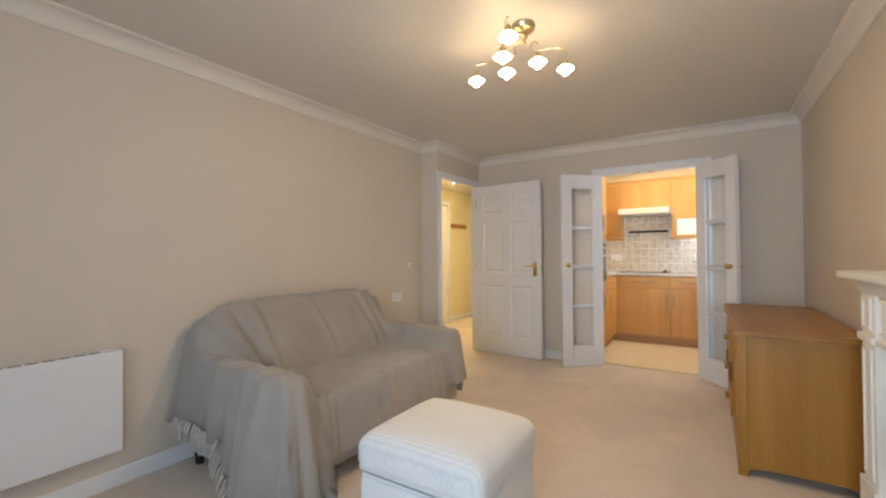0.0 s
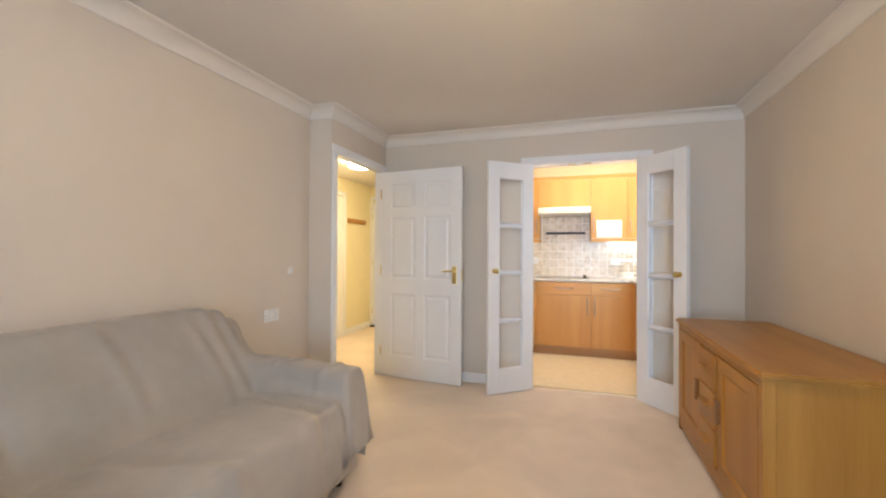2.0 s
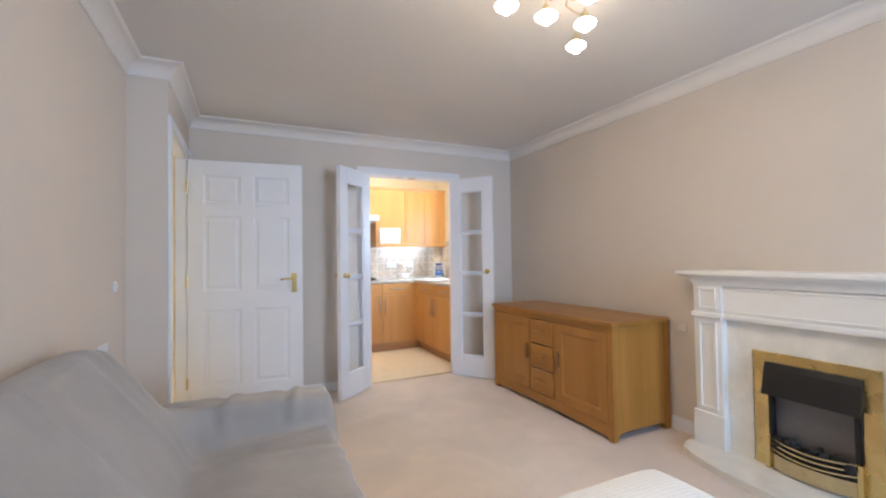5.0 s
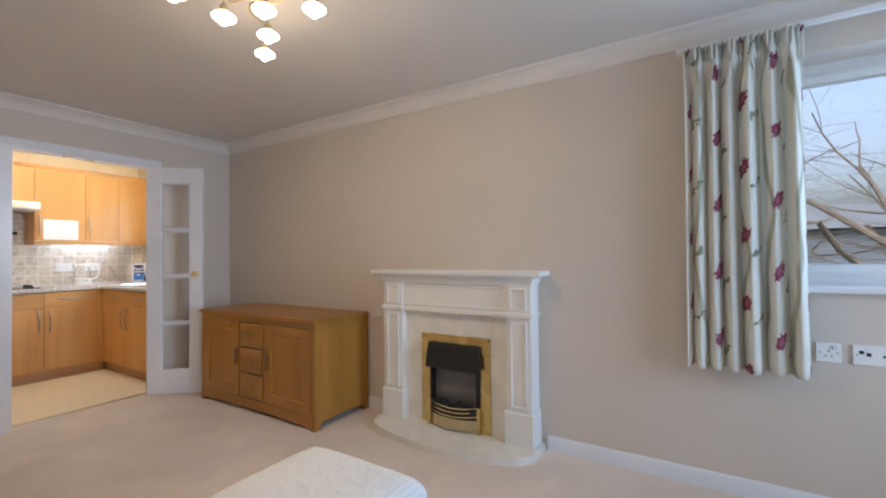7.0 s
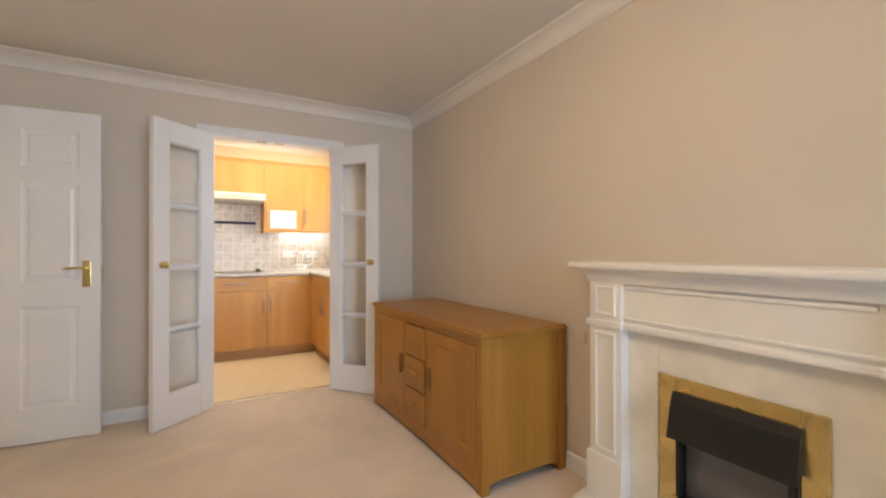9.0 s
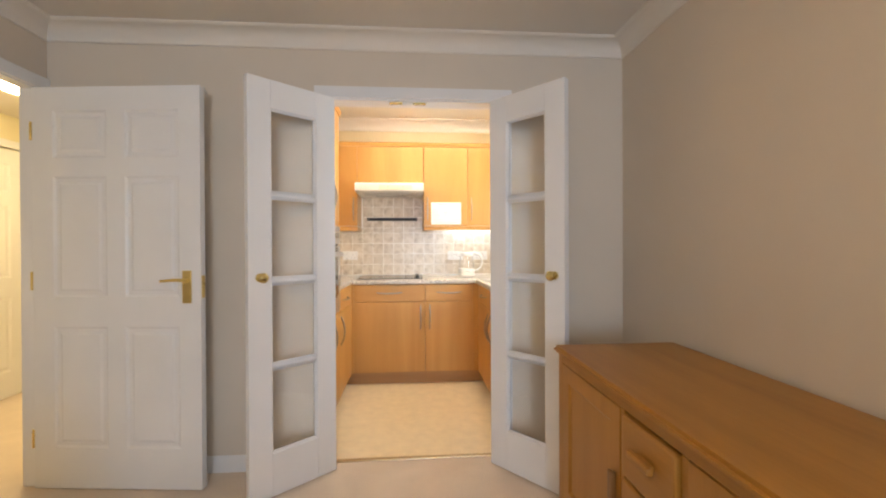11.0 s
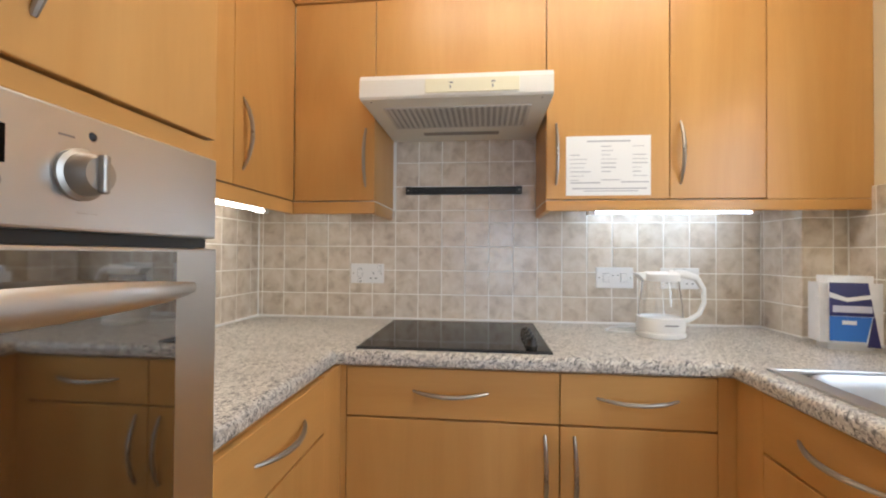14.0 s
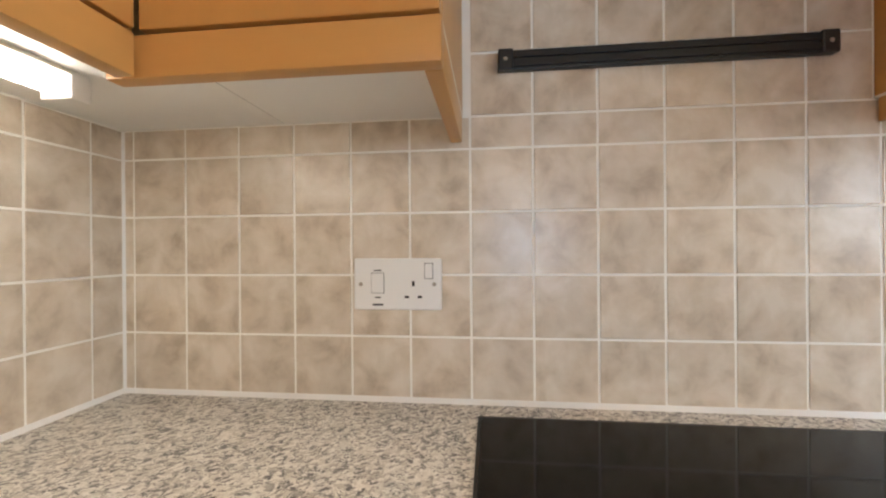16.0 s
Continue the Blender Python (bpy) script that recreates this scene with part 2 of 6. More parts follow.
def box(bm, x0, x1, y0, y1, z0, z1):
    vs = [bm.verts.new((x, y, z)) for x in (x0, x1) for y in (y0, y1) for z in (z0, z1)]
    for f in ((0, 1, 3, 2), (4, 6, 7, 5), (0, 4, 5, 1), (2, 3, 7, 6), (0, 2, 6, 4), (1, 5, 7, 3)):
        bm.faces.new([vs[i] for i in f])
    return vs


def block(x0, x1, y0, y1, z0, z1, bevel=0.0, seg=2):
    bm = bmesh.new()
    box(bm, x0, x1, y0, y1, z0, z1)
    if bevel:
        bmesh.ops.bevel(bm, geom=bm.edges[:], offset=bevel, segments=seg, affect="EDGES", profile=0.6)
    return bm


def boxes(*bounds):
    bm = bmesh.new()
    for b in bounds:
        box(bm, *b)
    return bm


def lathe(profile, n=24, closed=False):
    """A turned body from (radius, height) pairs, round the z axis."""
    bm = bmesh.new()
    rings = []
    for r, z in profile:
        if r < 1e-5:
            rings.append([bm.verts.new((0, 0, z))])
        else:
            rings.append([bm.verts.new((r * math.cos(2 * math.pi * i / n), r * math.sin(2 * math.pi * i / n), z)) for i in range(n)])
    for a, b in zip(rings, rings[1:]):
        for i in range(n):
            j = (i + 1) % n
            q = [a[i % len(a)], a[j % len(a)], b[j % len(b)], b[i % len(b)]]
            q = list(dict.fromkeys(q))
            if len(q) > 2:
                bm.faces.new(q)
    return bm


def tube(points, radius, n=8, flat=1.0, cap=True, up=Vector((0, 0, 1))):
    """A round or flattened bar along a line of points; radius may be a list."""
    bm = bmesh.new()
    pts = [Vector(p) for p in points]
    rings = []
    for i, p in enumerate(pts):
        d = (pts[min(i + 1, len(pts) - 1)] - pts[max(i - 1, 0)]).normalized()
        side = d.cross(up)
        if side.length < 1e-3:
            side = d.cross(Vector((1, 0, 0)))
        side.normalize()
        nrm = side.cross(d)
        r = radius[i] if isinstance(radius, (list, tuple)) else radius
        rings.append([bm.verts.new(p + side * (r * math.cos(2 * math.pi * k / n)) + nrm * (r * flat * math.sin(2 * math.pi * k / n))) for k in range(n)])
    for a, b in zip(rings, rings[1:]):
        for k in range(n):
            bm.faces.new([a[k], a[(k + 1) % n], b[(k + 1) % n], b[k]])
    if cap:
        bm.faces.new(rings[0][::-1])
        bm.faces.new(rings[-1])
    return bm


def prism(outline, axis, a, b):
    """Extrudes a closed outline of (u, v) pairs along an axis from a to b: x takes (y, z), y takes (x, z), z takes (x, y)."""
    bm = bmesh.new()

    def put(u, v, w):
        return {"x": (w, u, v), "y": (u, w, v), "z": (u, v, w)}[axis]

    lo = [bm.verts.new(put(u, v, a)) for u, v in outline]
    hi = [bm.verts.new(put(u, v, b)) for u, v in outline]
    bm.faces.new(lo)
    bm.faces.new(hi[::-1])
    for i in range(len(outline)):
        j = (i + 1) % len(outline)
        bm.faces.new([lo[i], lo[j], hi[j], hi[i]])
    return bm


def joined(*parts):
    bm = bmesh.new()
    for p in parts:
        me = bpy.data.meshes.new("piece")
        p.to_mesh(me)
        p.free()
        bm.from_mesh(me)
        bpy.data.meshes.remove(me)
    return bm


def moved(bm, m):
    bmesh.ops.transform(bm, matrix=m, verts=bm.verts)
    return bm


# ---- the shell ----
structure("ground", block(-60, 60, -60, 60, -3.2, -3.0), plain("grass_ground", (0.09, 0.12, 0.05), 0.95, vary=0.3, scale=0.6, fine=30, bump=0.4), "short grass ground outside the flat", "ground")
structure("floor", block(HX - 0.3, XR + 0.3, YS - 0.2, HY + 0.2, -0.2, 0.0), "carpet", "beige cut-pile carpet floor with light wear", "floor")
structure("floor_kitchen", block(KL, KR, 4.74, KB, 0.0005, 0.004), "vinyl", "cream mottled vinyl kitchen floor", "floor")
structure("threshold_strip", block(KOP[0], KOP[1], 4.725, 4.755, 0.0, 0.008, 0.003), "antique", "thin brass threshold strip in the doorway", "trim")

x0, x1, zt = KOP
structure("wall_north", boxes((XJ - TH, x0 - 0.03, YN, KF, 0, ZK + 0.1), (x1 + 0.03, XR, YN, KF, 0, ZK + 0.1), (x0 - 0.03, x1 + 0.03, YN, KF, zt + 0.03, ZK + 0.1)), "wall", "warm beige painted wall with kitchen doorway", "wall")
w0, w1, wz0, wz1 = WIN
k0, k1, kz0, kz1 = KWIN
structure("wall_east", boxes((XR, XR + 0.3, YS - 0.2, w0, 0, ZC + 0.1), (XR, XR + 0.3, w1, KF, 0, ZC + 0.1), (XR, XR + 0.3, w0, w1, 0, wz0), (XR, XR + 0.3, w0, w1, wz1, ZC + 0.1)), "wall", "warm beige painted wall with fireplace and window", "wall")
structure("wall_kitchen_east", boxes((KR, KR + 0.34, KF, k0, 0, ZK + 0.1), (KR, KR + 0.34, k1, KB + 0.1, 0, ZK + 0.1), (KR, KR + 0.34, k0, k1, 0, kz0), (KR, KR + 0.34, k0, k1, kz1, ZK + 0.1)), "kitwall", "cream painted kitchen wall with window", "wall")
s0, s1, sz0, sz1 = SWIN
structure("wall_south", boxes((XL - 0.1, s0, YS - 0.2, YS, 0, ZC + 0.1), (s1, XR, YS - 0.2, YS, 0, ZC + 0.1), (s0, s1, YS - 0.2, YS, 0, sz0), (s0, s1, YS - 0.2, YS, sz1, ZC + 0.1)), "wall", "plain beige painted wall", "wall")
structure("wall_west", boxes((XL - TH, XL, YS, YJ, 0, ZC + 0.1), (XL - TH, XJ, YJ, YJ + 0.02, 0, ZC + 0.1)), "wall", "warm beige painted wall behind the sofa", "wall")
h0, h1, hz = HOP
THD = 0.06
structure("wall_doorway", boxes((XJ - THD, XJ, YJ + 0.02, h0 - 0.03, 0, ZC + 0.1), (XJ - THD, XJ, h1 + 0.03, YN, 0, ZC + 0.1), (XJ - THD, XJ, h0 - 0.03, h1 + 0.03, hz + 0.03, ZC + 0.1)), "wall", "beige painted wall with the hall doorway", "wall")
structure("wall_kitchen_west", block(KL - TH, KL, KF, KB + 0.1, 0, ZK + 0.1), "kitwall", "cream painted kitchen wall behind the oven", "wall")
wall_back = structure("wall_kitchen_back", block(KL, KR, KB, KB + 0.1, 0, ZK + 0.1), "kitwall", "cream kitchen wall with tiled splashback", "wall")
structure("wall_kitchen_near", boxes((KL, x0 - 0.03, KF, KF + 0.012, 0, ZK), (x1 + 0.03, KR, KF, KF + 0.012, 0, ZK), (x0 - 0.03, x1 + 0.03, KF, KF + 0.012, zt + 0.03, ZK)), "kitwall", "cream painted wall round the doorway", "wall")
structure("wall_hall", boxes((HX - TH, HX, 2.4, HY + TH, 0, ZC), (HX, KL - TH, HY, HY + TH, 0, ZC), (HX, XL - TH, 2.3, 2.4, 0, ZC), (XL - TH - 0.012, XL - TH, 2.4, YJ + 0.02, 0, ZC), (XL - TH, XJ - THD, YJ + 0.02, YJ + 0.032, 0, ZC), (XJ - THD - 0.01, XJ - THD, YJ + 0.032, h0 - 0.03, 0, ZC), (XJ - THD - 0.01, XJ - THD, h1 + 0.03, HY, 0, ZC), (XJ - THD - 0.01, XJ - THD, h0 - 0.03, h1 + 0.03, hz + 0.03, ZC)), "hallwall", "pale yellow painted hall walls", "wall")
structure("ceiling", block(XL - TH, XR, YS, KF - 0.02, ZC, ZC + 0.1), "ceiling", "off-white painted living room ceiling", "ceiling")
structure("ceiling_hall", boxes((HX, XL - TH, 2.3, YJ + 0.02, 2.27, 2.33), (HX, XJ - THD, YJ + 0.02, HY, 2.27, 2.33)), "ceiling", "white painted hall ceiling", "ceiling")
structure("ceiling_hall_end", block(XJ - THD, KL - TH, KF, HY, 2.27, 2.33), "ceiling", "white painted hall ceiling", "ceiling")
structure("ceiling_kitchen", block(KL, KR, KF, KB, ZK, ZK + 0.1), "kitceil", "off-white painted kitchen ceiling", "ceiling")
structure("roof", block(HX - 0.3, XR + 0.3, YS - 0.3, HY + 0.3, ZK + 0.1, ZK + 0.3), "white", "flat slab above the flat", "roof")


def cove_profile(d):
    """A plaster cove: small bead, hollow curve, small bead; (out from the wall, below the ceiling)."""
    pts = [(0, 0), (d, 0), (d, -0.008), (d - 0.008, -0.012)]
    for i in range(9):
        a = math.pi / 2 * i / 8
        r = d - 0.022
        pts.append((0.012 + r * (1 - math.sin(a)), -0.014 - r * (1 - math.cos(a))))
    return pts + [(0.012, -d + 0.004), (0.008, -d), (0, -d)]


def cove(name, axis, wall_at, sign, a, b, zc, d, mitre=0):
    """mitre: -1 or 1 lengthens the start or the end with the distance from the wall, for an outer corner."""
    bm = prism([(wall_at + sign * u, zc + v) for u, v in cove_profile(d)], axis, a, b)
    i, j = (1, 0) if axis == "y" else (0, 1)
    for q in bm.verts:
        if mitre and abs(q.co[i] - (a if mitre < 0 else b)) < 1e-4:
            q.co[i] += mitre * abs(q.co[j] - wall_at)
    structure(name, bm, "cove", "white plaster cove between wall and ceiling", "cove", True)


D = 0.09
cove("cove_east", "y", XR, -1, YS, YN, ZC, D)
cove("cove_north", "x", YN, -1, XJ, XR, ZC, D)
cove("cove_doorway", "y", XJ, 1, YJ, YN, ZC, D, -1)
cove("cove_jog", "x", YJ, -1, XL, XJ, ZC, D, 1)
cove("cove_west", "y", XL, 1, YS, YJ, ZC, D)
cove("cove_south", "x", YS, 1, XL, XR, ZC, D)
cove("cove_kitchen_back", "x", KB, -1, KL, KR, ZK, 0.105)
cove("cove_kitchen_east", "y", KR, -1, KF, KB, ZK, 0.105)
cove("cove_kitchen_west", "y", KL, 1, KF, KB, ZK, 0.105)
cove("cove_kitchen_near", "x", KF + 0.012, 1, KL, KR, ZK, 0.105)


def skirt(name, axis, wall_at, sign, a, b, h=0.085):
    prof = [(0, 0), (0.015, 0), (0.015, h - 0.03), (0.011, h - 0.018), (0.009, h - 0.006), (0.004, h), (0, h)]
    structure(name, prism([(wall_at + sign * u, v) for u, v in prof], axis, a, b), "white", "white painted skirting board", "skirting board", True)


skirt("baseboard_east", "y", XR, -1, YS, 1.36)
skirt("baseboard_east_far", "y", XR, -1, 2.59, YN)
skirt("baseboard_north", "x", YN, -1, XJ, x0 - 0.075)
skirt("baseboard_north_far", "x", YN, -1, x1 + 0.075, XR)
skirt("baseboard_west", "y", XL, 1, YS, YJ)
skirt("baseboard_jog", "x", YJ, -1, XL, XJ)
skirt("baseboard_hall_side", "y", HX, 1, 6.19, HY)
skirt("baseboard_hall_end", "x", HY, -1, -2.4, KL - TH)


# ---- doorways ----
def lining(name, m, width, height, depth, label):
    """A door lining with stops and moulded architraves on both faces. Local x across the opening, y through the wall."""
    ob = thing(name, m, label, "door frame", "", "structure")
    t, a = 0.03, 0.062
    part("jamb", block(-t, 0, 0, depth, 0, height), "white", ob)
    part("jamb", block(width, width + t, 0, depth, 0, height), "white", ob)
    part("head", block(-t, width + t, 0, depth, height, height + t), "white", ob)
    for y0, y1 in ((-0.016, 0.0), (depth, depth + 0.016)):
        part("architrave", block(-t - a + 0.022, -0.008, y0, y1, 0, height + 0.008, 0.004), "white", ob)
        part("architrave", block(width + 0.008, width + t + a - 0.022, y0, y1, 0, height + 0.008, 0.004), "white", ob)
        part("architrave", block(-t - a + 0.022, width + t + a - 0.022, y0, y1, height + 0.008, height + 0.07, 0.004), "white", ob)
    return ob


kfr = lining("door_frame_1", pose(x0, YN, 0), x1 - x0, zt, TH + 0.012, "white painted frame of the kitchen doorway")
part("catch_plate", block(0.33, 0.40, 0.02, 0.05, zt - 0.004, zt, 0.001), "brass", kfr, "small brass ball catch plate")
part("catch_plate", block(0.46, 0.53, 0.02, 0.05, zt - 0.004, zt, 0.001), "brass", kfr, "small brass ball catch plate")
for xx in (0.0, x1 - x0 - 0.003):
    for zz in (0.22, 1.005, 1.68):
        part("hinge", block(xx, xx + 0.003, 0.0, 0.036, zz, zz + 0.105, 0.0008), "brass", kfr, "brass butt hinge leaf")
lining("door_frame_2", pose(XJ, h0, 0, 0, 0, 90), h1 - h0, hz, THD + 0.01, "white painted frame of the hall doorway")


def bevel_frame(bm, a0, a1, b0, b1, c, depth, w):
    """A sloped moulding round a rectangle in the x-z plane at y = c, falling by depth inwards over w."""
    o = [bm.verts.new((x, c, z)) for x, z in ((a0, b0), (a1, b0), (a1, b1), (a0, b1))]
    i = [bm.verts.new((x, c + depth, z)) for x, z in ((a0 + w, b0 + w), (a1 - w, b0 + w), (a1 - w, b1 - w), (a0 + w, b1 - w))]
    for k in range(4):
        j = (k + 1) % 4
        bm.faces.new([o[k], o[j], i[j], i[k]])


def french_leaf(m, label, mirror):
    """A narrow glazed leaf with four panes. Local x from the hinge to the free edge, y through the leaf."""
    w, h, t, s, top, bot = 0.452, 1.98, 0.038, 0.108, 0.135, 0.205
    ob = thing("glazed_door", m, label, "door", "glazed double doors")
    part("stile", block(0, s, -t / 2, t / 2, 0, h, 0.003), "white", ob)
    part("stile", block(w - s, w, -t / 2, t / 2, 0, h, 0.003), "white", ob)
    part("rail", block(s, w - s, -t / 2, t / 2, 0, bot, 0.002), "white", ob)
    part("rail", block(s, w - s, -t / 2, t / 2, h - top, h, 0.002), "white", ob)
    pitch = (h - top - bot) / 4
    for i in range(1, 4):
        z = bot + i * pitch
        part("glazing_bar", prism([(-0.012, z - 0.004), (-0.006, z - 0.012), (0.006, z - 0.012), (0.012, z - 0.004), (0.012, z + 0.004), (0.006, z + 0.012), (-0.006, z + 0.012), (-0.012, z + 0.004)], "x", s, w - s), "white", ob)
    for i in range(4):
        za, zb = bot + i * pitch + (0.012 if i else 0), bot + (i + 1) * pitch - (0.012 if i < 3 else 0)
        p = part("pane", block(s, w - s, -0.002, 0.002, za, zb), "pane", ob, "clear glass pane")
        p.visible_shadow = False
        for sgn in (-1, 1):
            bm = bmesh.new()
            bevel_frame(bm, s, w - s, za, zb, sgn * 0.016, -sgn * 0.012, 0.010)
            part("bead", bm, "white", ob)
    for sgn in (-1, 1):
        k = part("knob", moved(lathe([(0.0, 0.052), (0.013, 0.051), (0.021, 0.046), (0.024, 0.038), (0.021, 0.031), (0.010, 0.026), (0.008, 0.010), (0.019, 0.008), (0.021, 0.003), (0.021, 0.0), (0, 0)], 20), pose(w - 0.055, sgn * t / 2, 1.045, -90 * sgn, 0, 0)), "brass", ob, "round polished brass knob", True)
    return ob


def hinge_pose(hx, hy, ex, ey, z=0.006):
    return pose(hx, hy, z, 0, 0, math.degrees(math.atan2(ey - hy, ex - hx)))


french_leaf(hinge_pose(-0.959, 4.664, -1.300, 4.362), "white narrow glazed door with four panes, standing open", 1)
french_leaf(hinge_pose(-0.098, 4.662, 0.193, 4.309), "white narrow glazed door with four panes, open beside the sideboard", -1)


def panel_door(name, m, w, label, handle_side=1, group=""):
    """A moulded six-panel door, 1.98 m high. Local x from the hinge to the free edge."""
    h, t, s = 1.98, 0.038, 0.105
    ob = thing(name, m, label, "door", group, "structure" if name != "panel_door" else "")
    part("leaf", block(0, w, -t / 2 + 0.006, t / 2 - 0.006, 0, h), "white", ob)
    mid = w / 2
    zs = ((0.20, 0.80), (0.945, 1.54), (1.63, 1.865))
    xs = ((s, mid - 0.045), (mid + 0.045, w - s))
    for sgn in (-1, 1):
        ya, yb = sorted((sgn * (t / 2 - 0.006), sgn * t / 2))
        bars = [(0, s, ya, yb, 0, h), (w - s, w, ya, yb, 0, h), (mid - 0.045, mid + 0.045, ya, yb, zs[0][0], zs[2][1])]
        bars += [(s, w - s, ya, yb, 0, zs[0][0]), (s, w - s, ya, yb, zs[2][1], h)]
        for lo, hi in ((zs[0][1], zs[1][0]), (zs[1][1], zs[2][0])):
            bars += [(s, mid - 0.045, ya, yb, lo, hi), (mid + 0.045, w - s, ya, yb, lo, hi)]
        part("face_frame", boxes(*bars), "white", ob)
        for za, zb in zs:
            for xa, xb in xs:
                bm = bmesh.new()
                bevel_frame(bm, xa, xb, za, zb, sgn * t / 2, -sgn * 0.006, 0.012)
                yo = sgn * (t / 2 - 0.0055)
                bevel_frame(bm, xa + 0.028, xb - 0.028, za + 0.028, zb - 0.028, yo, sgn * 0.005, 0.014)
                f = [bm.verts.new((x, yo + sgn * 0.005, z)) for x, z in ((xa + 0.042, za + 0.042), (xb - 0.042, za + 0.042), (xb - 0.042, zb - 0.042), (xa + 0.042, zb - 0.042))]
                bm.faces.new(f)
                part("panel", bm, "white", ob)
        hn = part("handle_plate", moved(block(w - 0.088, w - 0.044, -0.004, 0.004, 0.915, 1.075, 0.003), pose(0, sgn * (t / 2 + 0.004), 0)), "brass", ob, "brass lever handle on a long backplate")
        yy = sgn * (t / 2 + 0.045)
        part("lever", joined(tube([(w - 0.066, sgn * t / 2, 1.03), (w - 0.066, yy, 1.03)], 0.008, 10), tube([(w - 0.06, yy, 1.03), (w - 0.10, yy, 1.032), (w - 0.15, yy * 0.995, 1.028), (w - 0.172, yy * 0.98, 1.026)], [0.009, 0.008, 0.007, 0.006], 10)), "brass", hn, "", True)
        hn.parent = ob
    part("latch", block(w - 0.002, w + 0.003, -0.012, 0.012, 0.94, 1.05, 0.001), "brass", ob, "brass latch plate")
    for z in (0.2, 0.98, 1.72):
        part("hinge", tube([(-0.004, -t / 2, z), (-0.004, -t / 2, z + 0.09)], 0.006, 8), "brass", ob, "brass butt hinge")
    return ob


panel_door("panel_door", hinge_pose(-2.405, 4.615, -1.565, 4.530), 0.842, "white six-panel door with brass lever handle, standing open")
front_door = panel_door("door_1", pose(-3.76, HY - 0.02, 0.012), 0.84, "closed white panelled door at the hall end")
panel_door("door_2", pose(HX + 0.022, 6.10, 0.006, 0, 0, -90), 0.76, "closed white panelled door in the hall")

hall_light = thing("hall_ceiling_light", pose(-3.0, 5.27, 2.27), "round frosted hall ceiling light, lit", "ceiling light")
part("base", lathe([(0, 0), (0.18, 0), (0.18, -0.02), (0, -0.02)], 32), "plastic", hall_light, "", True)
part("diffuser", lathe([(0.175, -0.02), (0.17, -0.045), (0.13, -0.068), (0.07, -0.08), (0, -0.084)], 32), emitter("hall_glow", (1.0, 0.80, 0.46), 48), hall_light, "glowing frosted glass diffuser", True)
part("letter_plate", block(0.28, 0.56, -0.038, -0.018, 0.84, 0.89, 0.004), "brass", front_door, "brass letter plate")
structure("threshold", block(-3.77, -2.91, HY - 0.10, HY, 0.002, 0.03, 0.004), "black", "dark rubber threshold strip below the hall door", "threshold")
trim_f = lambda n, bm: structure(n, bm, "white", "white painted door surround in the hall", "door surround")
trim_f("trim_hall_end", boxes((-3.80, -3.765, HY - 0.05, HY, 0, 2.05), (-2.915, -2.85, HY - 0.05, HY, 0, 2.05), (-3.80, -2.85, HY - 0.05, HY, 2.05, 2.11)))
trim_f("trim_hall_side", boxes((HX, HX + 0.05, 6.105, 6.17, 0, 2.06), (HX, HX + 0.05, 5.27, 5.335, 0, 2.06), (HX, HX + 0.05, 5.335, 6.105, 2.0, 2.06)))

rack = thing("coat_rack", pose(HX, 6.53, 1.67, 0, 0, 0), "wooden wall coat rack with small hooks", "coat rack")
part("board", block(0, 0.02, -0.26, 0.26, -0.035, 0.035, 0.006), "oak_y", rack)
for i in range(5):
    part("hook", tube([(0.02, -0.2 + 0.1 * i, 0.0), (0.05, -0.2 + 0.1 * i, -0.01), (0.06, -0.2 + 0.1 * i, 0.02)], 0.005, 8), "brass", rack, "", True)


# ---- living room: fireplace ----
def shelf_loft(rings, half, d0):
    """A moulding wrapped round three sides of a chimney piece, from (projection, height) pairs; half is its half length where it projects d0."""
    bm = bmesh.new()
    loops = [[bm.verts.new(p) for p in ((0, -half - d + d0, z), (-d, -half - d + d0, z), (-d, half + d - d0, z), (0, half + d - d0, z))] for d, z in rings]
    for a, b in zip(loops, loops[1:]):
        for k in range(4):
            bm.faces.new([a[k], a[(k + 1) % 4], b[(k + 1) % 4], b[k]])
    bm.faces.new(loops[0][::-1])
    bm.faces.new(loops[-1])
    return bm


